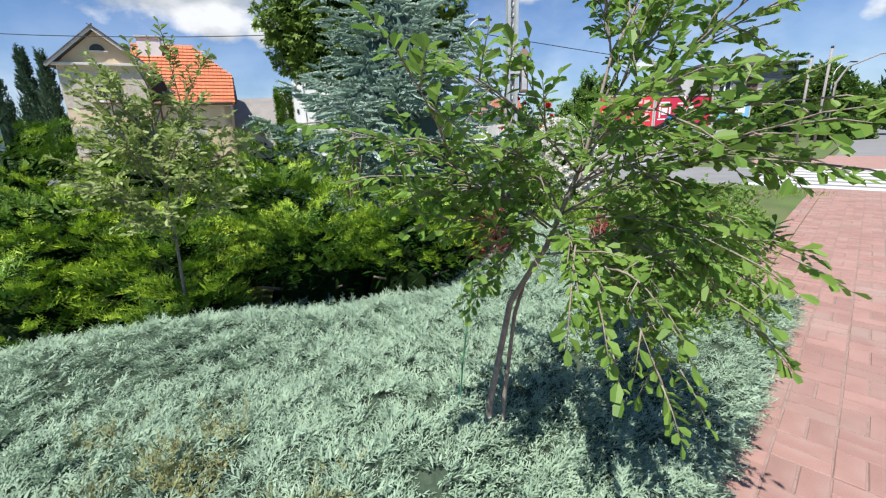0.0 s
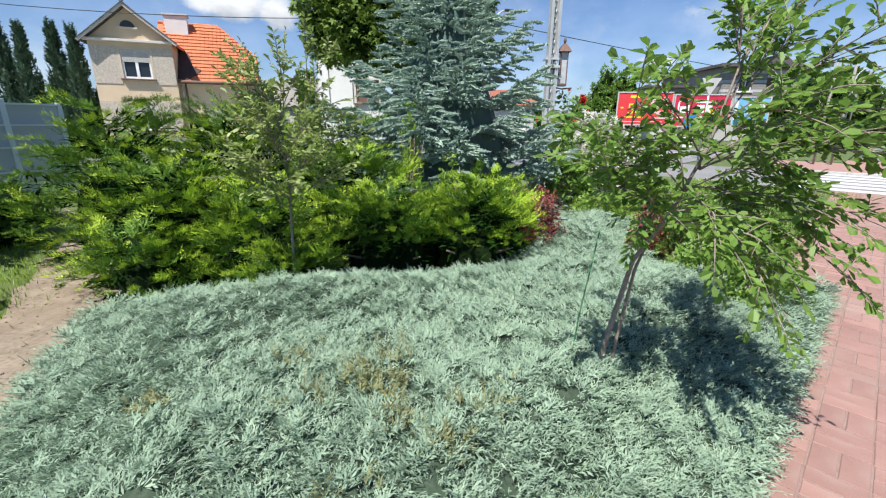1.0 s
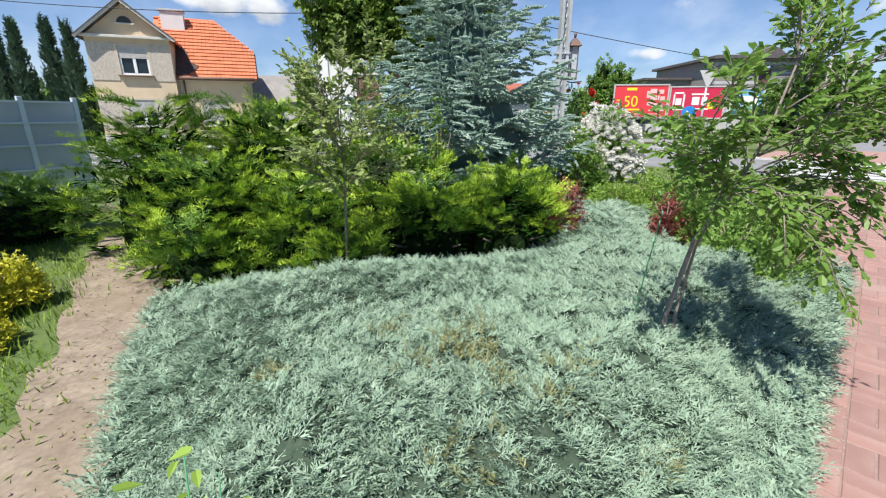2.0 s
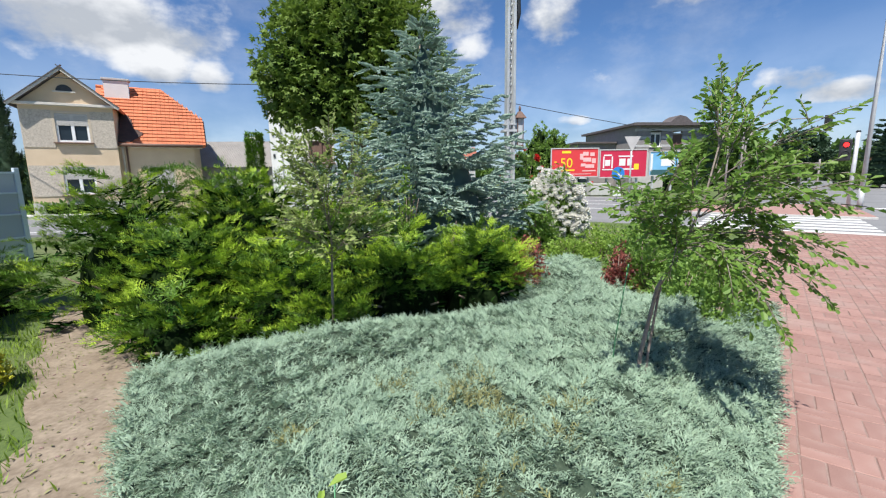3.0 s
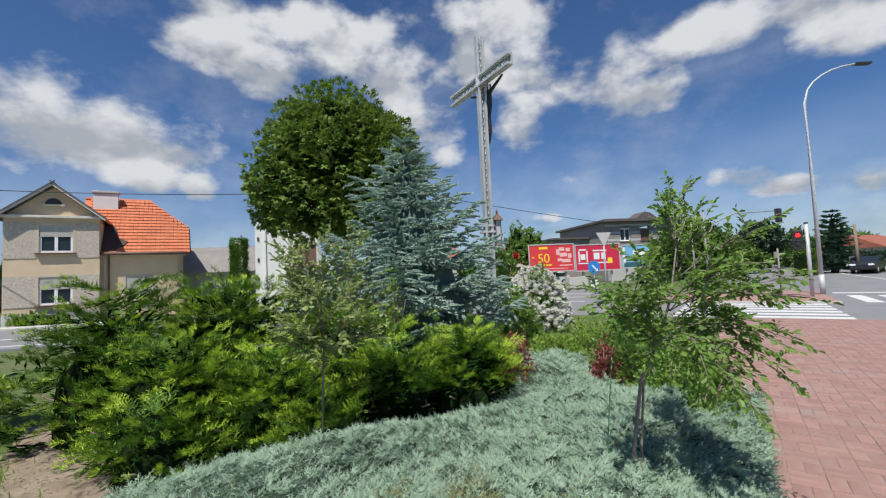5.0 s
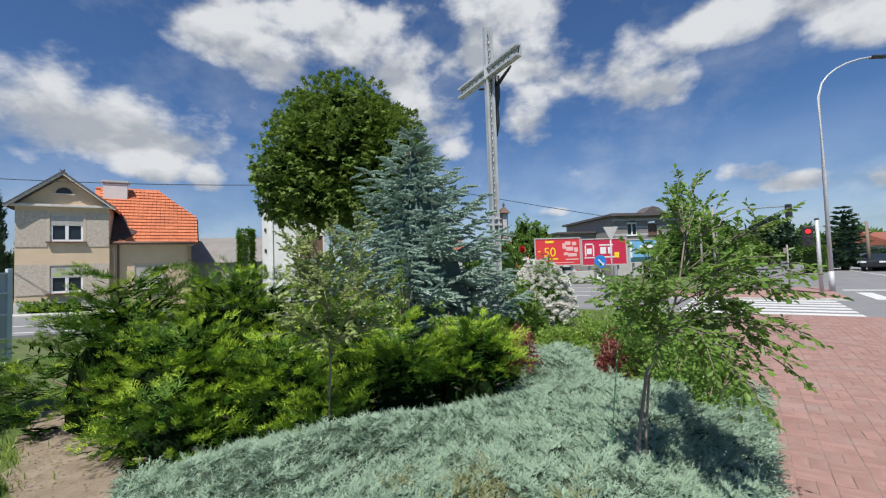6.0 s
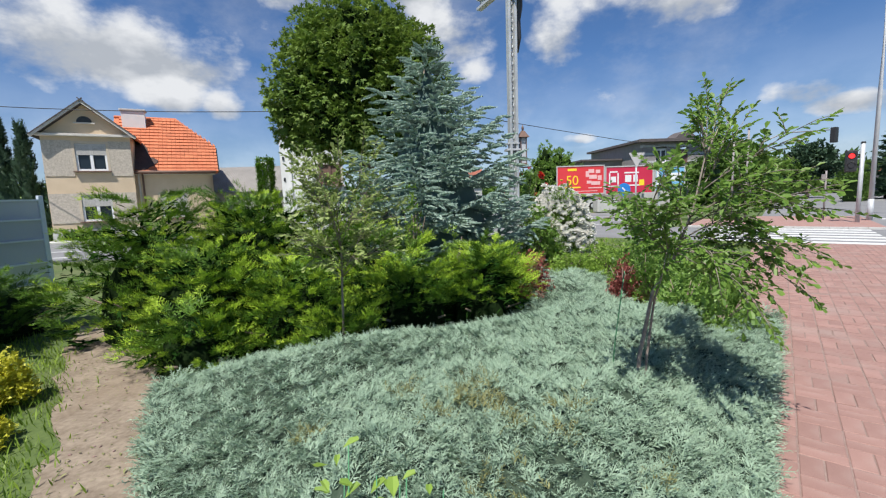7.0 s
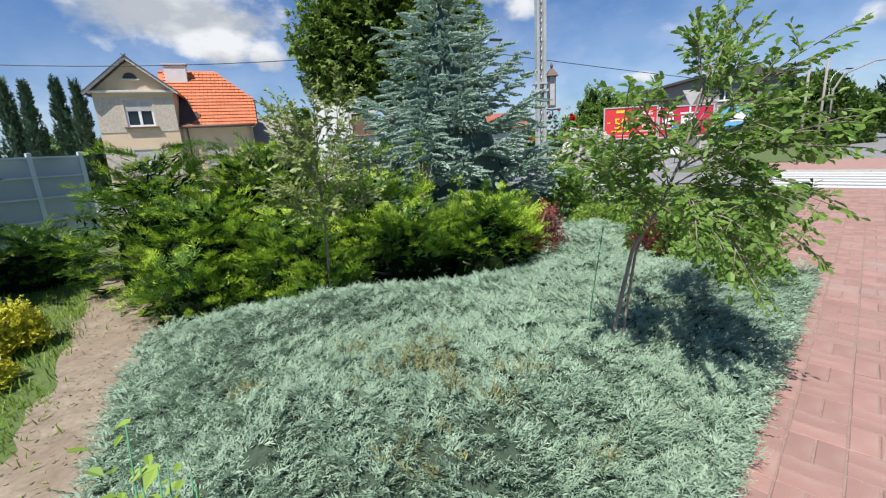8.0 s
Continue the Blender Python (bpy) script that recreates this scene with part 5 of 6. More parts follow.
def spruce(name, at, tall, wide, whorls, label, needles, inner, seed=3, lowest=0.25, fine=1.0, group=""):
    r = np.random.default_rng(seed)
    s = thing(name, label, "tree", at, group=group)
    part("trunk", tube([(0, 0, -0.1), (0.02, 0, tall * 0.5), (-0.05 * tall / 4.5, 0, tall * 0.93)], [0.03 * tall, 0.012 * tall, 0.002 * tall], 9), BARK, s)
    for w in range(whorls):
        f = w / (whorls - 1)
        z = lowest + (tall * 0.965 - lowest) * f ** 0.92
        reach = wide * (1 - f) ** 0.88 * (0.97 if w else 0.9) + 0.05
        m = max(5, int(11 - 5 * f))
        off = r.uniform(0, 6.28)
        for k in range(m):
            a = off + k * 2 * math.pi / m + r.normal(0, 0.12)
            ln = reach * r.uniform(0.72, 1.15)
            o = np.array([math.cos(a), math.sin(a), 0.0])
            side = np.array([-o[1], o[0], 0.0])
            rise = -0.20 * (1 - f) + 0.40 * f + r.normal(0, 0.05)
            n = max(6, int(ln / (0.092 / fine)))
            t = np.linspace(0.15, 1.0, n)
            fan = 0.46 * ln * (1.05 - t) ** 0.7
            sg = np.where(np.arange(n) % 2 == 0, 1.0, -1.0)

            def spine(q):
                return np.column_stack([np.outer(q * ln, o)[:, :2], z + ln * (rise * q + 0.20 * q ** 2 - 0.06 * np.sin(3 * q))])

            # side shoots, each a chain of twigs that droops a little
            pts, dirs, szs = [spine(t)], [unit(o + side * sg[:, None] * 0.35 + np.array([0, 0, 0.1]) + r.normal(0, 0.12, (n, 3)))], [r.uniform(0.23, 0.34, n)]
            for step in range(4):
                reach_ = (step + 0.4) * 0.15 / fine ** 0.5
                on = fan > reach_
                if not on.any():
                    break
                m2 = int(on.sum())
                out_ = unit(o * 0.75 + side * sg[on][:, None] + np.array([0, 0, -0.12]) + r.normal(0, 0.06, (m2, 3)))
                pts.append(spine(t[on]) + out_ * reach_ + r.normal(0, 0.015, (m2, 3)))
                dirs.append(unit(out_ + r.normal(0, 0.13, (m2, 3))))
                szs.append(r.uniform(0.23, 0.34, m2))
            pts, dirs, szs = np.concatenate(pts), np.concatenate(dirs), np.concatenate(szs) / fine ** 0.8
            soup("branch", place(BRUSHES if fine >= 1 else FAR_BRUSHES, dirs, pts, szs, r.normal(0, 0.4, len(pts))), needles, s)
    # solid cone; on the blue spruce its dark colour stands for inner shade
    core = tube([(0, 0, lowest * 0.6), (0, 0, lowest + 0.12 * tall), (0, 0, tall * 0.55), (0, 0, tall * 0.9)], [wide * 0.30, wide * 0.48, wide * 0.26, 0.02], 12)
    part("core_cone", core, inner, s)
    return s


spruce("blue_spruce", (-0.78, 7.35, 0), 4.55, 2.40, 12, "broad blue spruce with silvery drooping branches", SPRUCE, SPRUCE_GAP, 11, 0.35)
# the second, dark spruce is unseen, added to throw shade by the path
spruce("spruce", (-7.7, 3.0, 0), 5.4, 1.75, 12, "added spruce out of view that shades the sandy path", DARKLEAF, DARKLEAF, 15, 0.3, 0.6)
spruce("spruce", (46.0, 36.0, 0), 6.6, 2.2, 11, "dark distant spruce beyond the crossroads", DARKLEAF, DARKLEAF, 5, 0.6, 0.35)
spruce("spruce", (27.0, 35.0, 0), 6.6, 0.9, 10, "slender young spruce beside the grey house", FARLEAF, DARKLEAF, 8, 0.6, 0.35)


def column_conifer(at, tall, wide, seed, label):
    r = np.random.default_rng(seed)
    s = thing("cypress", label, "tree", at, group="row of cypresses behind the fence")
    part("trunk", tube([(0, 0, -0.1), (0, 0, tall * 0.9)], [0.16, 0.03]), BARK, s)
    n = 400
    z = tall * r.uniform(0.02, 1, n)
    a = r.uniform(0, 6.28, n)
    rad = wide * 1.35 * (1 - z / tall) ** 0.8 * r.uniform(0.45, 1.0, n)
    at_ = np.stack([rad * np.cos(a), rad * np.sin(a), z], -1)
    d = np.stack([np.cos(a) * 0.6, np.sin(a) * 0.6, np.full(n, 1.1)], -1)
    soup("foliage", place([spray(10, 0.5, 0.3, 0.16, 300 + k) for k in range(3)], d, at_, r.uniform(0.35, 0.75, n), r.normal(0, 0.5, n)), DARKLEAF, s)
    part("shaded_heart", tube([(0, 0, 0), (0, 0, tall * 0.4), (0, 0, tall * 0.92)], [wide * 0.85, wide * 0.5, 0.02], 9), DARKLEAF, s)


for k, (x, y, t) in enumerate(((-22.4, 27.6, 7.2), (-23.8, 27.2, 8.0), (-25.3, 27.5, 8.4), (-27.0, 27.2, 8.2), (-28.8, 27.6, 8.8), (-30.8, 27.4, 8.5))):
    column_conifer((x, y, -0.05), t * 0.83, 0.70, 60 + k, "tall dark cypress in a row behind the fence")


# ---------------------------------------------------------------- leafy trees
def palm(n=6, seed=0, wide=0.42):
    """A compound leaf of drooping leaflets, one unit across."""
    r = np.random.default_rng(seed)
    a = np.linspace(-2.2, 2.2, n) + r.normal(0, 0.1, n)
    d = np.stack([np.sin(a), np.cos(a), r.uniform(-0.55, -0.05, n)], -1)
    return place([blade(1, wide, 0.05)], d, np.zeros((n, 3)), 0.62 - 0.12 * np.abs(a) / 2.2, r.normal(0, 0.2, n), pick=np.zeros(n, int))


PALMS = [palm(6, 20 + k) for k in range(5)]


BLADES = [place([blade(1, 0.55, 0.06)], r_.normal(0, 1, (6, 3)) + [0, 0.4, 0.3], r_.normal(0, 0.17, (6, 3)), r_.uniform(0.4, 0.68, 6), pick=np.zeros(6, int)) for r_ in [np.random.default_rng(95 + k) for k in range(5)]]


def leafy_tree(name, at, trunk, lobes, count, kinds, size, material, label, seed=1, trunk_r=0.3, group=""):
    """Trunk, limbs to each lobe of the crown, and leaves in the outer shell of the lobes."""
    r = np.random.default_rng(seed)
    t = thing(name, label, "tree", at, group=group)
    part("trunk", tube([(0, 0, -0.2), (0.05, 0, trunk * 0.5), (0, 0, trunk)], [trunk_r * 1.25, trunk_r, trunk_r * 0.8], 10), BARK, t)
    bm = bmesh.new()
    for x, y, z, a, b in lobes:
        add_tube(bm, [(0, 0, trunk * 0.85), (x * 0.45, y * 0.45, trunk + (z - trunk) * 0.55), (x, y, z)], [trunk_r * 0.5, trunk_r * 0.28, 0.03], 6)
    part("limb", bm, BARK, t)
    vol = np.array([a * a * b for *_, a, b in lobes]) ** 0.7
    all_at, all_d = [], []
    for (x, y, z, a, b), m in zip(lobes, (count * vol / vol.sum()).astype(int)):
        # leaves gather in clumps over the lobe's skin
        cn = max(10, int(17 * a))
        ci = np.arange(cn)
        cz = 1 - 2 * (ci + 0.5) / cn
        c = unit(np.stack([np.sqrt(1 - cz ** 2) * np.cos(ci * 2.4), np.sqrt(1 - cz ** 2) * np.sin(ci * 2.4), cz], -1) + r.normal(0, 0.12, (cn, 3)))
        near = r.integers(0, len(c), m)
        v = unit(r.normal(size=(m, 3)))
        rad = r.uniform(0.5, 1.0, m) ** 0.5
        cr = r.uniform(0.26, 0.42, len(c))[near]
        w = c[near] * r.uniform(0.72, 0.84, len(c))[near][:, None] + v * (rad * cr)[:, None]
        all_at.append(np.stack([x + a * w[:, 0], y + a * w[:, 1], z + b * w[:, 2]], -1))
        all_d.append(v + 0.4 * c[near] + [0, 0, -0.15] + r.normal(0, 0.4, (m, 3)))
    at_, d = np.concatenate(all_at), np.concatenate(all_d)
    soup("crown", place(kinds, d, at_, r.uniform(0.7, 1.3, len(at_)) * size, r.normal(0, 0.6, len(at_))), material, t)
    # lumps within the lobes, the crown's inner shade put into their colour
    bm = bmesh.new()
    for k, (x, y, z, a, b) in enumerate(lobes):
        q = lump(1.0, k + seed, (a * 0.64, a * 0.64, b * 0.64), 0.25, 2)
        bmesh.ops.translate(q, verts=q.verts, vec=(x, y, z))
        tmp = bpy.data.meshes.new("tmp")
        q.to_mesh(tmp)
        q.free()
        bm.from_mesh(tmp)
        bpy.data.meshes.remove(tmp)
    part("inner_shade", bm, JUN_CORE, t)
    return t


leafy_tree("chestnut_tree", (-2.82, 17.6, 0), 3.2, [(0, 0, 6.4, 3.0, 2.9), (-1.8, -0.4, 5.9, 2.0, 2.2), (1.8, -0.3, 6.3, 2.0, 2.5), (0.0, -0.4, 8.0, 2.1, 1.9), (-1.2, 0.2, 7.7, 1.9, 1.8), (1.3, 0.3, 7.5, 1.9, 1.8), (-0.9, -0.8, 4.7, 1.7, 1.5), (0.7, -0.8, 4.6, 1.8, 1.4), (2.4, 0, 5.3, 1.3, 1.6), (-2.6, 0, 5.1, 1.2, 1.4)], 24000, PALMS, 0.28, CHEST, "large dense horse chestnut with a rounded crown", 4, 0.38)
leafy_tree("tree", (12.9, 38.3, -0.05), 1.6, [(0, 0, 3.0, 1.8, 1.9), (-1.5, 0, 2.4, 1.1, 1.6), (1.4, 0, 2.8, 1.2, 1.7), (0.6, 0, 4.6, 0.8, 1.3), (-0.6, 0, 5.0, 0.7, 1.4), (-1.4, 0, 4.0, 0.5, 1.2), (1.6, 0, 4.4, 0.5, 1.0), (2.6, 0, 2.9, 0.9, 1.5), (-2.5, 0, 2.6, 0.9, 1.4)], 3000, BLADES, 0.36, SHRUB, "round leafy tree beside the red hoarding", 7, 0.16)
leafy_tree("tree", (36.5, 44.0, -0.05), 2.0, [(0, 0, 4.2, 2.6, 2.4), (-1.8, 0, 3.6, 1.8, 2.0), (2.0, 0, 3.7, 1.9, 2.0), (0.2, 0, 5.4, 1.6, 1.2)], 1900, BLADES, 0.75, FARLEAF, "broad green tree beyond the crossroads", 9, 0.25)
leafy_tree("tree", (30.0, 40.5, -0.05), 1.6, [(0, 0, 2.9, 1.7, 1.9), (0.9, 0, 2.3, 1.3, 1.4), (-1.1, 0, 2.2, 1.2, 1.4)], 1200, BLADES, 0.6, FARLEAF, "green tree before the distant houses", 10, 0.2)
leafy_tree("tree", (42.5, 46.0, -0.05), 1.4, [(0, 0, 3.0, 2.4, 1.7), (2.5, 0, 2.4, 2.0, 1.6), (-2.2, 0, 2.5, 2.0, 1.5)], 1400, BLADES, 0.7, FARLEAF, "low dark tree beyond the crossroads", 12, 0.2)
leafy_tree("tree", (47.5, 46.0, -0.05), 2.0, [(0, 0, 4.6, 2.2, 2.0), (-1.5, 0, 3.8, 1.6, 1.7), (1.8, 0, 3.9, 1.8, 1.8)], 1200, BLADES, 0.7, DARKLEAF, "dark tree behind the distant spruce", 13, 0.22)


def hedge(at, ln, rz, tall, deep, material, label, seed):
    r = np.random.default_rng(seed)
    h = thing("hedge", label, "hedge", at, rz)
    # block whose near-black colour carries the shade inside the hedge
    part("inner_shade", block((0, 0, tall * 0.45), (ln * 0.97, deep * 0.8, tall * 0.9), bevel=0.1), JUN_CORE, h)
    n = int(ln * tall * 60)
    p = np.column_stack([r.uniform(-ln / 2, ln / 2, n), r.uniform(-0.55, 0.55, n) * deep, tall * r.uniform(0.02, 1.05, n)])
    out = r.uniform(size=n) < 0.6
    p[out, 1] = -deep / 2 + r.normal(0, 0.06, out.sum())
    soup("foliage", place(BLADES, np.column_stack([r.normal(0, 0.5, n), r.normal(-0.5, 0.5, n), r.uniform(0, 1, n)]), p, r.uniform(0.25, 0.5, n)), material, h)


hedge((40.2, 34.2, -0.05), 4.6, 30, 2.3, 1.2, FARLEAF, "clipped green hedge beyond the crossroads", 30)
hedge((47.2, 33.5, -0.05), 5.0, 24, 1.9, 1.0, DARKLEAF, "dark hedge before the red-roofed house", 31)
hedge((33.0, 36.5, -0.05), 6.5, 20, 1.7, 1.3, FARLEAF, "low green hedge across the road", 32)
hedge((26.5, 37.0, -0.05), 5.0, 5, 1.8, 1.0, FARLEAF, "low green hedge across the road", 33)
hedge((-19.3, 24.55, 0.0), 3.4, 0, 0.55, 0.5, SHRUB, "low clipped shrubs at the foot of the house", 34)


def far_woods():
    w = thing("far_woods", "dim line of distant trees along the horizon", "woods", kind="stuff")
    n = 5200
    a = rng.uniform(radians(-50), radians(70), n)
    r = rng.uniform(95, 125, n)
    top = 4.6 + 1.8 * np.sin(a * 17) + 1.2 * np.sin(a * 41 + 1) + 0.8 * np.sin(a * 90)
    p = np.column_stack([r * np.sin(a), r * np.cos(a), top * rng.uniform(0, 1, n)])
    soup("crowns", place(BLADES, rng.normal(0, 1, (n, 3)) + [0, 0, 0.5], p, rng.uniform(1.5, 3.0, n)), FARLEAF, w)


far_woods()
iv = thing("ivy_column", "post thickly grown over with green ivy", "ivy", (-10.55, 29.6, 0))
part("post", tube([(0, 0, 0), (0, 0, 4.5)], 0.25), KERB, iv)
n = 1700
a = rng.uniform(0, 6.28, n)
zz = rng.uniform(0, 1, n) ** 0.9 * 4.7
rad = (0.55 + 0.6 * np.clip(1 - zz / 2.6, 0, 1)) * rng.uniform(0.8, 1.08, n)
soup("ivy", place(BLADES, np.stack([np.cos(a), np.sin(a), 0.3 + 0 * a], -1), np.stack([rad * np.cos(a), rad * np.sin(a), zz], -1), rng.uniform(0.18, 0.32, n)), IVY, iv)


# ---------------------------------------------------------------- shrubs in the bed
def bush(name, label, at, r_, h, count, size, material, kinds=None, seed=0, lift=0.4, flowers=None, stems=8, group=""):
    r = np.random.default_rng(seed)
    b = thing(name, label, "shrub", (at[0], at[1], at[2] if len(at) > 2 else 0.0), group=group)
    bm = bmesh.new()
    for k in range(stems):
        a = r.uniform(0, 6.28)
        f = r.uniform(0.3, 0.85)
        add_tube(bm, [(0, 0, -0.06), (0.35 * f * r_ * math.cos(a), 0.35 * f * r_ * math.sin(a), h * 0.45), (f * r_ * math.cos(a), f * r_ * math.sin(a), h * r.uniform(0.65, 0.95))], [0.014, 0.009, 0.004], 5)
    part("stem", bm, BARK, b)
    v = unit(r.normal(size=(count, 3)))
    v[:, 2] = np.abs(v[:, 2]) * 1.1 - 0.12
    rad = r.uniform(0.25, 1.0, count) ** 0.5 * (1 + 0.18 * np.sin(4 * v[:, 0] + seed) + 0.15 * np.sin(5 * v[:, 1] + 2 * seed)) + r.normal(0, 0.06, count)
    p = np.stack([r_ * rad * v[:, 0], r_ * rad * v[:, 1], h * (0.14 + 0.86 * np.clip(rad * v[:, 2], 0, 1.2))], -1)
    d = v + r.normal(0, 0.4, (count, 3)) + [0, 0, lift]
    soup("foliage", place(kinds or BLADES, d, p, r.uniform(0.7, 1.3, count) * size, r.normal(0, 0.6, count)), material, b)
    if flowers:
        m, fm, fs, low = flowers
        w = unit(r.normal(size=(m, 3)))
        w[:, 2] = np.abs(w[:, 2])
        rr = 1.0 + r.normal(0, 0.06, m)
        q = np.stack([r_ * rr * w[:, 0], r_ * rr * w[:, 1], h * (low + (1.02 - low) * np.clip(rr * w[:, 2], 0, 1.1))], -1)
        tagged(soup("flower", place(ROSES, w + [0, 0, 0.3], q, r.uniform(0.7, 1.3, m) * fs), fm, b), kind="stuff")
    return b


def rose_head():
    """An open flower of two rings of petals round y."""
    a = np.linspace(0, 2 * math.pi, 8)[:-1]
    d = np.concatenate([np.stack([np.cos(a), 0.35 + 0 * a, np.sin(a)], -1), np.stack([0.5 * np.cos(a + 0.4), 0.8 + 0 * a, 0.5 * np.sin(a + 0.4)], -1)])
    return place([blade(0.55, 0.5, 0.08)], d, np.zeros((14, 3)), np.ones(14), np.zeros(14), pick=np.zeros(14, int))


ROSES = [rose_head()]
bush("white_rose_bush", "white-flowering rose bush in full bloom", (2.45, 8.95), 0.80, 1.66, 1700, 0.13, SHRUB, seed=2, flowers=(800, WHITEPETAL, 0.15, 0.12))
bush("white_rose_bush", "leafy rose bush with few white flowers", (1.75, 8.2), 0.62, 1.35, 620, 0.13, SHRUB, seed=3, flowers=(30, WHITEPETAL, 0.07, 0.5))
bush("red_rose_bush", "climbing red roses beside the cross", (1.95, 10.0), 0.55, 2.35, 420, 0.13, SHRUB, seed=4, flowers=(15, REDPETAL, 0.13, 0.66))
bush("barberry", "purple-red barberry bush at the juniper's edge", (0.45, 5.15), 0.37, 0.82, 1000, 0.065, BARB, seed=5, group="barberries")
bush("barberry", "purple-red barberry bush behind the sapling", (1.80, 4.7), 0.21, 0.62, 520, 0.06, BARB, seed=6, group="barberries")
for k, (x, y, r_, h, m) in enumerate(((2.2, 3.75, 0.48, 0.62, 800), (2.75, 4.3, 0.55, 0.72, 800), (2.2, 4.75, 0.5, 0.78, 700), (3.3, 4.9, 0.5, 0.7, 600), (2.7, 5.6, 0.55, 0.8, 600), (3.6, 5.9, 0.6, 0.75, 500), (4.4, 6.4, 0.5, 0.65, 400), (1.5, 3.1, 0.24, 0.52, 340), (1.9, 2.95, 0.28, 0.50, 420), (1.65, 2.68, 0.16, 0.44, 160), (2.2, 3.15, 0.32, 0.56, 460), (1.85, 3.4, 0.3, 0.6, 400))):
    bush("leafy_shrub", "low light-green leafy shrub beside the pavement", (x, y), r_, h, m, 0.085, SHRUB, seed=20 + k, group="leafy shrubs by the pavement")
for k, (x, y, r_, h, m) in enumerate(((2.0, 6.9, 0.6, 0.42, 500), (2.9, 7.2, 0.75, 0.48, 600), (3.8, 7.6, 0.8, 0.5, 500), (3.0, 8.6, 0.7, 0.55, 400), (4.6, 8.4, 0.9, 0.5, 400))):
    bush("ground_cover", "bright yellow-green ground cover in the bed", (x, y), r_, h, m, 0.09, BRIGHT, seed=40 + k, group="ground cover clumps")
bush("golden_shrub", "golden-yellow clipped shrub beside the sandy path", (-5.02, 2.5), 0.40, 0.44, 1500, 0.075, YELLOW, seed=50, group="golden shrubs")
bush("golden_shrub", "small golden-yellow shrub in the grass", (-4.45, 1.85), 0.28, 0.27, 420, 0.07, YELLOW, seed=51, group="golden shrubs")
bush("bright_shrub", "upright shrub with bright yellow-green shoots", (-1.22, 5.5), 0.26, 1.72, 260, 0.10, BRIGHT, seed=52, lift=0.9)
bush("bright_shrub", "small shrub with bright yellow-green shoots", (-0.62, 5.05), 0.28, 1.12, 240, 0.09, BRIGHT, seed=53, lift=0.9)


# ---------------------------------------------------------------- young trees
LEAVES = [leaf(1, 0.36, 0.2, 0.25), leaf(1, 0.40, 0.12, 0.1), leaf(1, 0.32, 0.3, 0.4), leaf(0.85, 0.40, 0.2, 0.2)]


def sapling(label, stems, branches, leaf_size, material, bark, seed, twigs=7, leaves=9, extra=None, twig_len=0.2):
    """A young tree: given stems, arching branches (start, end, sag), twigs with alternate leaves."""
    r = np.random.default_rng(seed)
    s = thing("sapling", label, "tree", stems[0][0][0])
    o = Vector(stems[0][0][0])
    for pts, radii in stems:
        part("trunk", tube([tuple(Vector(p) - o) for p in pts], radii, 8), bark, s)
    at_, d_ = [], []
    tw = bmesh.new()
    more = []
    for p0, p1, sag in branches:
        p0, p1 = np.array(p0, float), np.array(p1, float)
        for t in (0.3, 0.55):
            q = p0 + t * (p1 - p0) + [0, 0, sag * 4 * t * (1 - t)]
            step = p1 - p0
            more.append((q, q + 0.36 * step + r.normal(0, 0.12, 3) * np.linalg.norm(step), sag * 0.3))
    branches = list(branches) + more
    for p0, p1, sag in branches:
        p0, p1 = np.array(p0, float), np.array(p1, float)
        ts = np.linspace(0, 1, 7)
        curve = p0 + np.outer(ts, p1 - p0) + np.outer(sag * 4 * ts * (1 - ts), [0, 0, 1.0])
        br = bmesh.new()
        add_tube(br, [tuple(c - np.array(o)) for c in curve], list(np.linspace(0.0046, 0.0014, 7)), 5)
        n = max(3, int(twigs * np.linalg.norm(p1 - p0) / 0.6))
        for k in range(n + 1):
            t = 0.25 + 0.75 * k / n
            i = min(5, int(t * 6))
            base = curve[i] + (curve[i + 1] - curve[i]) * (t * 6 - i)
            along = unit(curve[i + 1] - curve[i])
            d = along if k == n else unit(along * 0.8 + r.normal(0, 0.62, 3) + [0, 0, 0.15])
            ln = twig_len * r.uniform(0.6, 1.3)
            end = base + d * ln + [0, 0, -0.12 * ln]
            add_tube(tw, [tuple(base - np.array(o)), tuple((base + end) / 2 + [0, 0, 0.01] - np.array(o)), tuple(end - np.array(o))], [0.003, 0.0022, 0.001], 4)
            m = leaves + r.integers(-2, 3)
            tt = np.linspace(0.12, 1.0, m)
            sd = unit(np.cross(d, [0, 0, 1.0]) + r.normal(0, 0.2, 3))
            for q, u in enumerate(tt):
                sign_ = 1 if q % 2 else -1
                at_.append(base + (end - base) * u)
                d_.append(d * (0.7 if u < 0.97 else 2.0) + sd * sign_ * 0.8 + r.normal(0, 0.25, 3) + [0, 0, -0.12])
        part("branch", br, bark, s)
    tagged(part("twig", tw, bark, s), kind="stuff")
    at_, d_ = np.array(at_) - np.array(o), np.array(d_)
    soup("leaves", place(LEAVES, d_, at_, leaf_size * r.uniform(0.55, 1.25, len(at_)), r.normal(0, 0.5, len(at_))), material, s)
    return s


SB = (0.165, 1.5, 0.0)
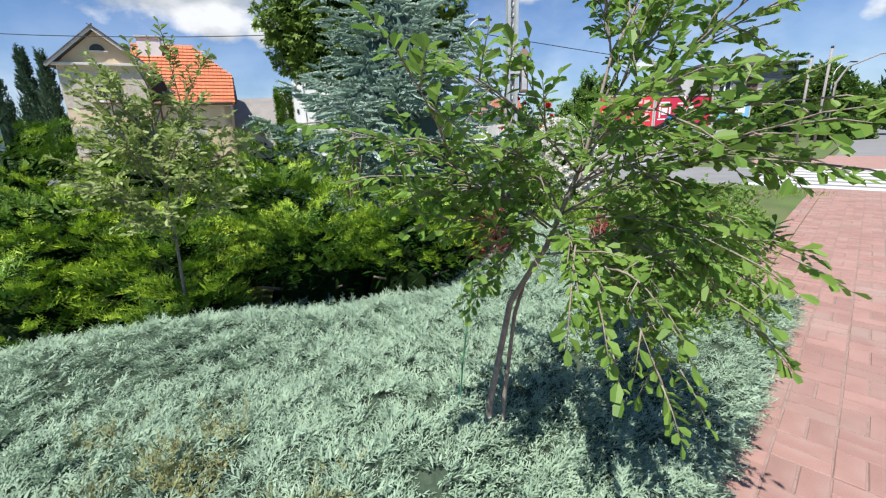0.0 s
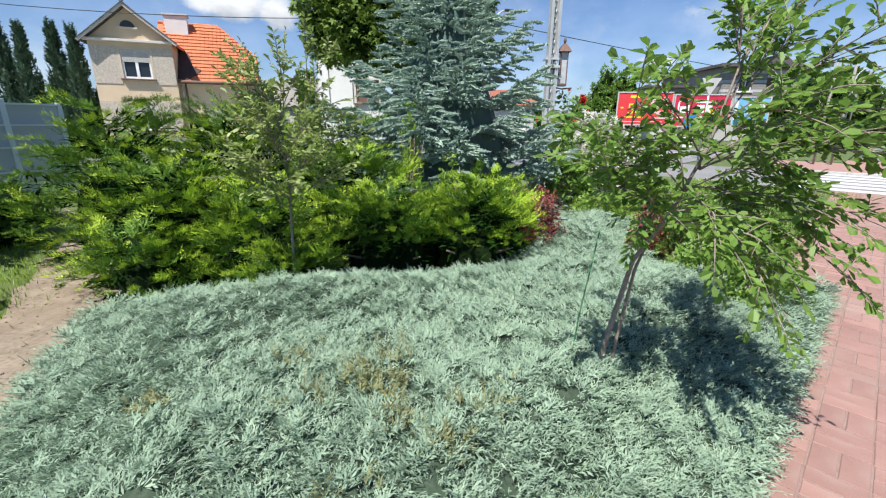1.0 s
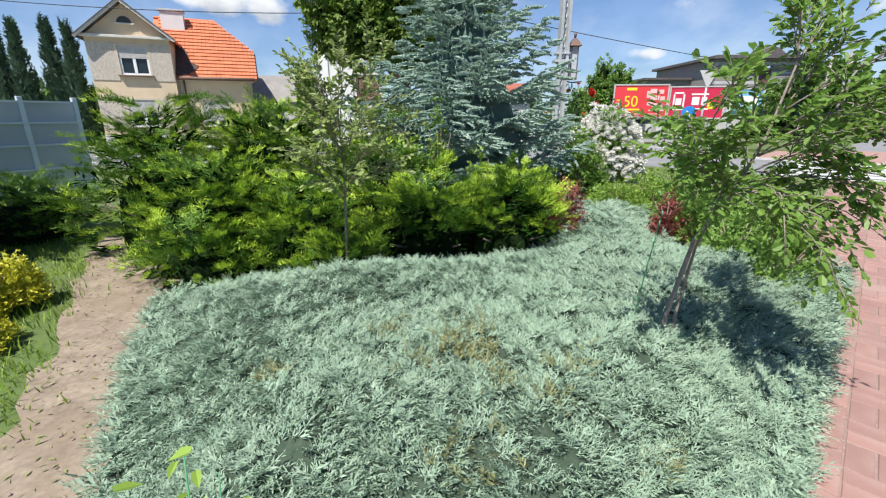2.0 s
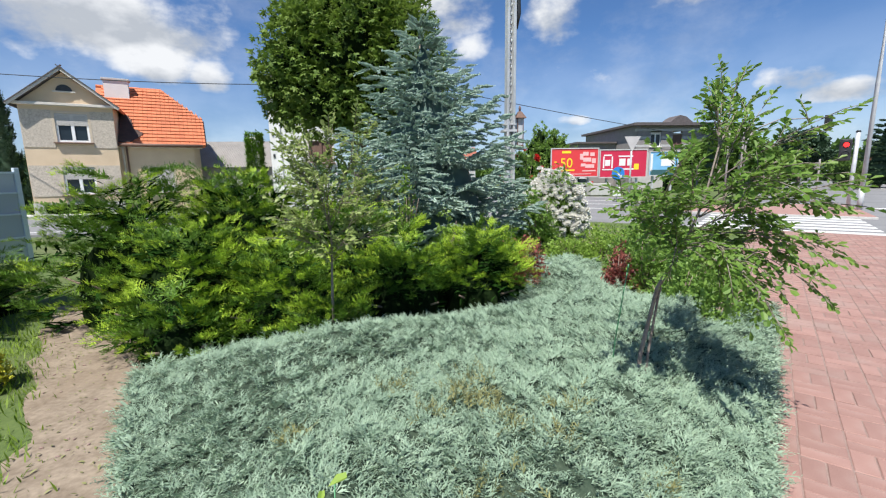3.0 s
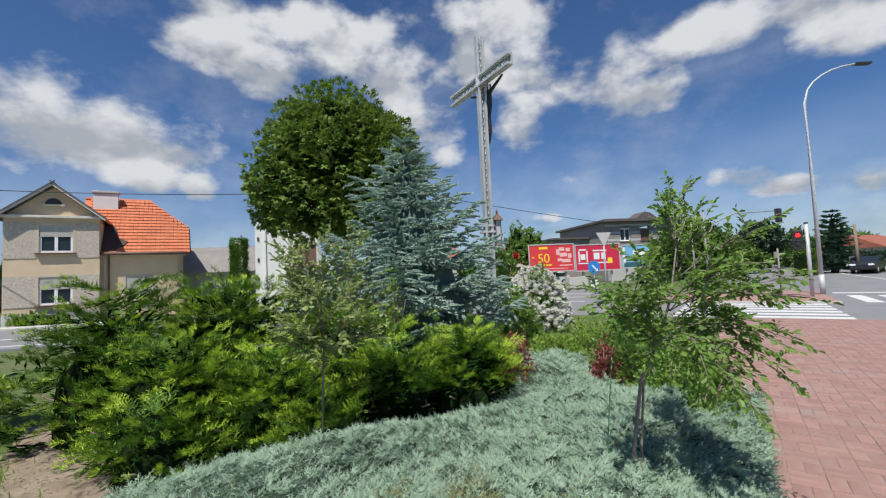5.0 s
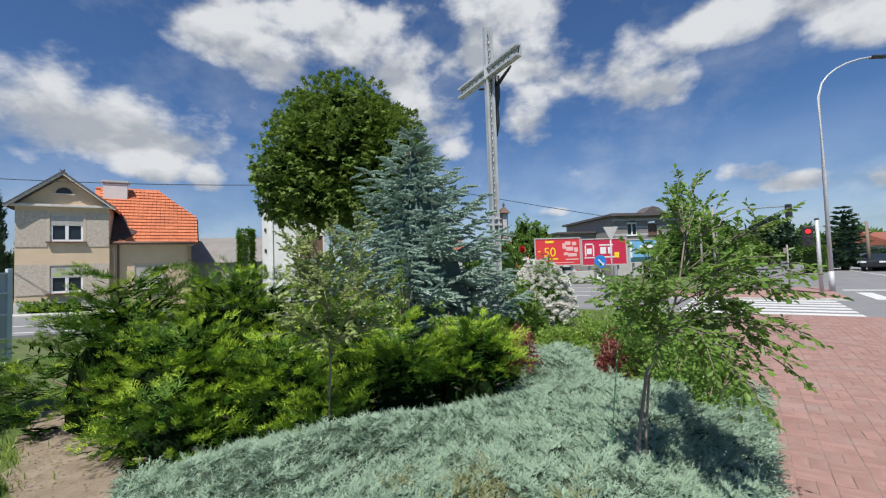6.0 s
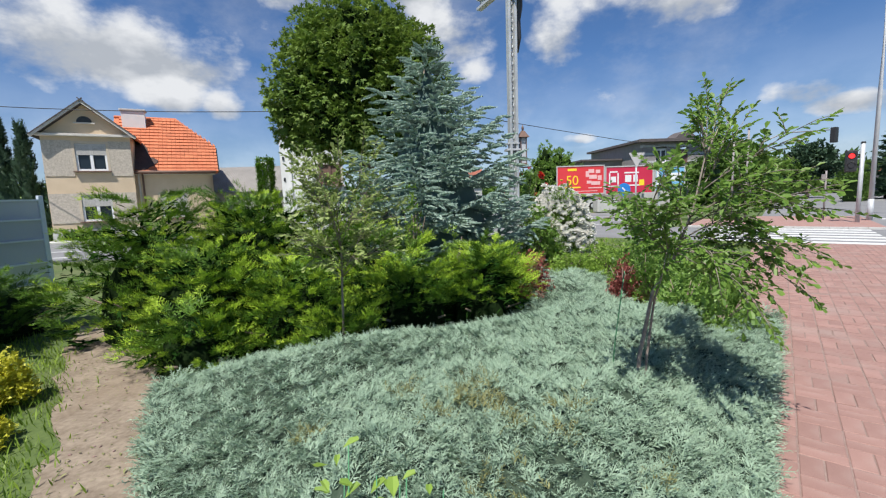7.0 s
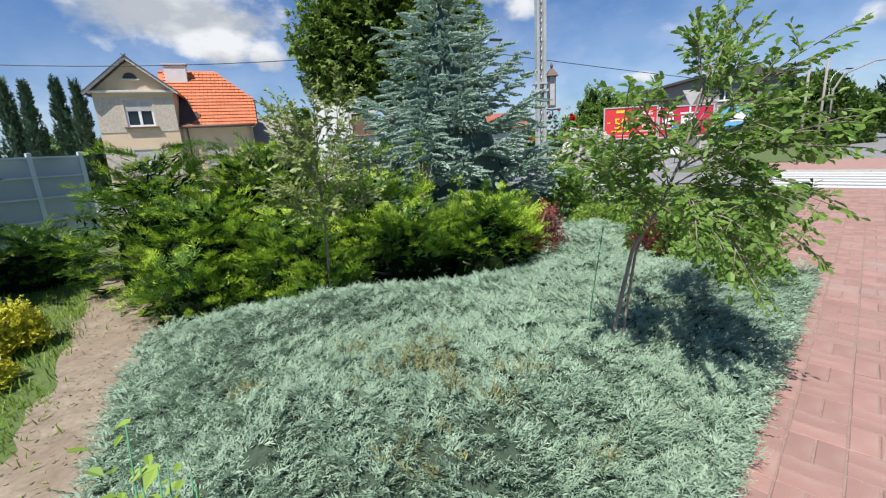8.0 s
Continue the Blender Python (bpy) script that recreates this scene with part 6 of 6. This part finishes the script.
sapling("young tree with two slim pale stems and long leafy branches",
        [([SB, (0.19, 1.5, 0.5), (0.27, 1.49, 0.95), (0.40, 1.47, 1.18), (0.52, 1.46, 1.5), (0.60, 1.47, 1.85), (0.72, 1.5, 2.05)], [0.015, 0.014, 0.012, 0.010, 0.007, 0.005, 0.003]),
         ([(0.225, 1.51, 0.0), (0.25, 1.51, 0.5), (0.29, 1.5, 0.9), (0.33, 1.49, 1.05)], [0.010, 0.009, 0.008, 0.006])],
        [((0.40, 1.47, 1.2), (0.93, 1.03, 1.0), 0.12), ((0.42, 1.47, 1.25), (0.97, 1.04, 1.24), 0.08), ((0.40, 1.47, 1.2), (0.45, 0.98, 1.08), 0.12), ((0.40, 1.47, 1.25), (-0.22, 0.98, 1.62), 0.05),
         ((0.5, 1.46, 1.45), (0.1, 1.2, 1.75), 0.03), ((0.60, 1.47, 1.8), (0.95, 1.93, 2.38), 0.0), ((0.58, 1.46, 1.7), (0.86, 1.7, 2.20), 0.0), ((0.55, 1.46, 1.6), (0.80, 1.40, 2.05), 0.0), ((0.55, 1.46, 1.6), (0.90, 1.17, 1.90), 0.03), ((0.5, 1.46, 1.45), (1.03, 1.13, 1.66), 0.06), ((0.48, 1.46, 1.4), (1.06, 1.16, 1.48), 0.07), ((0.5, 1.46, 1.4), (1.04, 1.4, 1.66), 0.08),
         ((0.45, 1.47, 1.3), (0.95, 1.0, 1.5), 0.08), ((0.5, 1.46, 1.4), (0.75, 1.95, 1.6), 0.05), ((0.45, 1.46, 1.3), (1.02, 1.5, 1.28), 0.1), ((0.6, 1.47, 1.8), (0.55, 1.45, 2.08), 0.0),
         ((0.5, 1.46, 1.45), (0.55, 0.95, 1.7), 0.05), ((0.40, 1.47, 1.15), (0.75, 1.12, 0.86), 0.12), ((0.42, 1.47, 1.2), (0.62, 0.98, 0.90), 0.14), ((0.38, 1.47, 1.15), (0.0, 1.15, 1.35), 0.06), ((0.42, 1.47, 1.25), (-0.12, 1.25, 1.48), 0.06),
         ((0.42, 1.47, 1.2), (0.80, 1.4, 0.98), 0.1), ((0.45, 1.47, 1.3), (0.88, 1.65, 1.12), 0.08), ((0.45, 1.47, 1.3), (0.2, 1.15, 1.55), 0.05), ((0.5, 1.46, 1.4), (0.68, 1.2, 1.45), 0.05), ((0.45, 1.47, 1.3), (0.2, 1.75, 1.5), 0.05), ((0.42, 1.47, 1.2), (0.15, 1.2, 1.15), 0.08)],
        0.068, SAPLEAF, BARK_PALE, 71, 9, 10, twig_len=0.15)
cane = thing("garden_cane", "thin green plant support beside the sapling", "cane", (0.03, 1.62, 0.0))
part("stick", tube([(0, 0, 0), (0.05, 0.0, 0.6), (0.11, 0.0, 1.08)], 0.004, 6), GREENSTICK, cane)

S2 = (-2.02, 3.0, 0.0)


def s2(x, y, z):
    return (S2[0] + x, S2[1] + y, z)


sapling("slim young tree with pale speckled leaves rising through the juniper",
        [([S2, s2(0.01, 0, 0.6), s2(0.03, 0, 1.1), s2(0.01, 0, 1.6), s2(0.05, 0, 2.0)], [0.015, 0.013, 0.010, 0.007, 0.003])],
        [(s2(0.02, 0, z0), s2(dx, dy, z1), 0.03) for z0, dx, dy, z1 in (
            (0.88, -0.28, -0.12, 1.22), (0.9, 0.5, -0.07, 1.24), (0.95, -0.15, -0.35, 1.3), (1.1, 0.6, 0.03, 1.58), (1.1, -0.32, 0.03, 1.6), (1.2, -0.2, 0.3, 1.8),
            (1.2, 0.3, -0.28, 1.6), (1.3, -0.30, -0.02, 1.95), (1.4, 0.42, 0.03, 2.1), (1.4, -0.1, -0.18, 2.02), (1.5, -0.28, 0.03, 2.08), (1.5, 0.1, -0.02, 2.12), (0.9, 0.2, -0.34, 1.15),
            (1.0, -0.32, -0.28, 1.45), (1.05, 0.36, -0.25, 1.36), (1.2, 0.0, -0.36, 1.62), (1.3, 0.4, -0.1, 1.82), (1.3, -0.22, -0.12, 1.8))],
        0.075, SAPLIGHT, BARK_PALE, 72, 8, 10, twig_len=0.15)


def weed(at, tall, n, label):
    """A leafy shoot by the path: one stem, broad light leaves."""
    w = thing("leafy_shoot", label, "plant", at, group="leafy shoots at the bed's edge")
    part("stem", tube([(0, 0, -0.02), (0.01, 0.01, tall * 0.6), (0.03, 0.03, tall)], [0.004, 0.003, 0.0015], 5), GREENSTICK, w)
    a = np.arange(n) * 2.4
    z = tall * np.linspace(0.45, 1.0, n)
    soup("leaves", place(LEAVES, np.stack([np.cos(a), np.sin(a), 0.5 + 0 * a], -1), np.stack([0.02 * np.cos(a), 0.02 * np.sin(a), z], -1), rng.uniform(0.04, 0.072, n)), BRIGHT, w)


for at, tall, n in (((-1.44, -0.31, 0.0), 1.03, 22), ((-1.36, -0.33, 0.0), 0.99, 20), ((-1.51, -0.27, 0.0), 1.0, 18), ((-1.58, -0.2, 0.0), 1.05, 22), ((-1.46, -0.2, 0.0), 0.92, 20), ((-1.78, -0.2, 0.0), 0.84, 18), ((-1.32, -0.24, 0.0), 0.80, 18), ((-2.05, -0.12, 0.0), 0.76, 14), ((-1.62, -0.06, 0.0), 0.86, 16), ((-1.2, -0.2, 0.0), 0.72, 14)):
    weed(at, tall, n, "light-green leafy shoot at the front of the bed")


# ---------------------------------------------------------------- grass
def grass(name, label, poly, count, tall, seed):
    r = np.random.default_rng(seed)
    g = thing(name, label, "grass", kind="stuff")
    xs, ys = [p[0] for p in poly], [p[1] for p in poly]
    p = np.column_stack([r.uniform(min(xs), max(xs), count * 2), r.uniform(min(ys), max(ys), count * 2)])
    p = p[inside(poly, p)]
    keep = r.uniform(size=len(p)) < np.clip(0.65 + 0.8 * wavy(p, 1.9, 4.0), 0.08, 1)
    p = p[keep]
    p = p + r.normal(0, 1, p.shape) * np.where(r.uniform(size=(len(p), 1)) < 0.15, 0.22, 0.04)
    n = len(p)
    soup("blades", place([blade(1, 0.09, 0.02), blade(1, 0.14, 0.04)], np.column_stack([r.normal(0, 0.45, (n, 2)), np.ones(n)]), np.column_stack([p, np.full(n, -0.02)]), r.uniform(0.5, 1.3, n) * tall), GRASS, g)


grass("grass_verge", "patchy sunlit grass beside the sandy path", [(-10.5, 8.5), (-6.2, 5.4), (-5.0, 3.55), (-4.0, 2.1), (-3.45, 1.25), (-3.1, 0.3), (-3.05, -0.6), (-6.5, -0.6), (-10.5, 4.0)], 46000, 0.085, 80)
grass("grass_lawn", "green lawn behind the planted bed", [(-9, 7.6), (3.6, 8.6), (9.2, 9.3), (4.6, 13.6), (-9, 12.6)], 12000, 0.10, 81)

# fallen leaves, needles and small stones on the trodden sand
LITTER = [(-5.9, 5.0), (-5.0, 3.6), (-4.0, 2.15), (-3.45, 1.3), (-3.1, 0.3), (-3.0, -1.0), (-2.4, -0.6), (-2.75, 0.9), (-3.2, 1.7), (-3.7, 2.6), (-4.4, 3.6), (-5.2, 4.8)]
lit = thing("path_litter", "dry leaf bits, needles and small stones on the sandy path", "litter", kind="stuff")
lp = np.column_stack([rng.uniform(-6, -2.3, 5200), rng.uniform(-1, 5, 5200)])
lp = lp[inside(LITTER, lp)]
ln_ = len(lp)
soup("leaf_bit", place([blade(1, 0.35, 0.08), blade(1, 0.12, 0.02)], np.column_stack([rng.normal(0, 1, (ln_, 2)), rng.uniform(0.0, 0.25, ln_)]), np.column_stack([lp, np.full(ln_, 0.004)]), rng.uniform(0.012, 0.05, ln_)), DEAD, lit)
peb = bmesh.new()
for k in range(70):
    x, y = lp[k * (ln_ // 75)] + rng.normal(0, 0.02, 2)
    bmesh.ops.create_icosphere(peb, subdivisions=1, radius=1, matrix=Matrix.Translation((x, y, 0.004)) @ Matrix.Diagonal((rng.uniform(0.006, 0.02), rng.uniform(0.006, 0.018), rng.uniform(0.004, 0.010), 1)))
part("pebble", peb, JOINT, lit)


# ---------------------------------------------------------------- red pavers, laid in basket weave
def paver_mesh():
    bm = bmesh.new()
    x, y, z, b = 0.1145, 0.0555, 0.0, 0.004
    lo = [bm.verts.new((sx * x, sy * y, -0.02)) for sx, sy in ((-1, -1), (1, -1), (1, 1), (-1, 1))]
    mid = [bm.verts.new((sx * x, sy * y, z - b)) for sx, sy in ((-1, -1), (1, -1), (1, 1), (-1, 1))]
    top = [bm.verts.new((sx * (x - b), sy * (y - b), z)) for sx, sy in ((-1, -1), (1, -1), (1, 1), (-1, 1))]
    for a, c in ((lo, mid), (mid, top)):
        for i in range(4):
            j = (i + 1) % 4
            bm.faces.new((a[i], a[j], c[j], c[i]))
    bm.faces.new(top)
    me = bpy.data.meshes.new("brick")
    bm.to_mesh(me)
    bm.free()
    me.materials.append(BRICK)
    return me


pavement = thing("pavement", "red concrete pavers in basket weave, dusty and worn", "pavement", kind="structure")
W = 0.236
one = paver_mesh()
near_bricks, rest = 0, []
for i in range(-14, 59):
    for j in range(-2, 33):
        u0, v0 = i * W, j * W - 0.27
        lying = (i + j) % 2 == 0
        for s in (-1, 1):
            u = u0 + W / 2 + (0 if lying else s * W / 4)
            v = v0 + W / 2 + (s * W / 4 if lying else 0)
            ang = 46 + (0 if lying else 90) + rng.normal(0, 0.35)
            p = uv(u + rng.normal(0, 0.0012), v + rng.normal(0, 0.0012), rng.normal(0, 0.0016))
            if -0.5 < u < 3.3 and v < 1.75 and near_bricks < 300:
                ob = own(new("brick", one), pavement)
                ob.matrix_basis = pose(*p, rng.normal(0, 0.25), rng.normal(0, 0.25), ang)
                near_bricks += 1
            elif u < CROSS0 - 0.2:
                c, s_ = math.cos(radians(ang)), math.sin(radians(ang))
                x, y, b = 0.1145, 0.0555, 0.004

                def cn(sx, sy, k, z):
                    a, d = sx * (x - k), sy * (y - k)
                    return (p[0] + a * c - d * s_, p[1] + a * s_ + d * c, p[2] + z)

                cs = ((-1, -1), (1, -1), (1, 1), (-1, 1))
                rest.append([cn(*k, b, 0) for k in cs])
                for a, d in zip(cs, cs[1:] + cs[:1]):
                    rest.append([cn(*a, 0, -0.012), cn(*d, 0, -0.012), cn(*d, b, 0), cn(*a, b, 0)])
tagged(soup("more_bricks", np.array(rest), BRICK, pavement), kind="stuff")
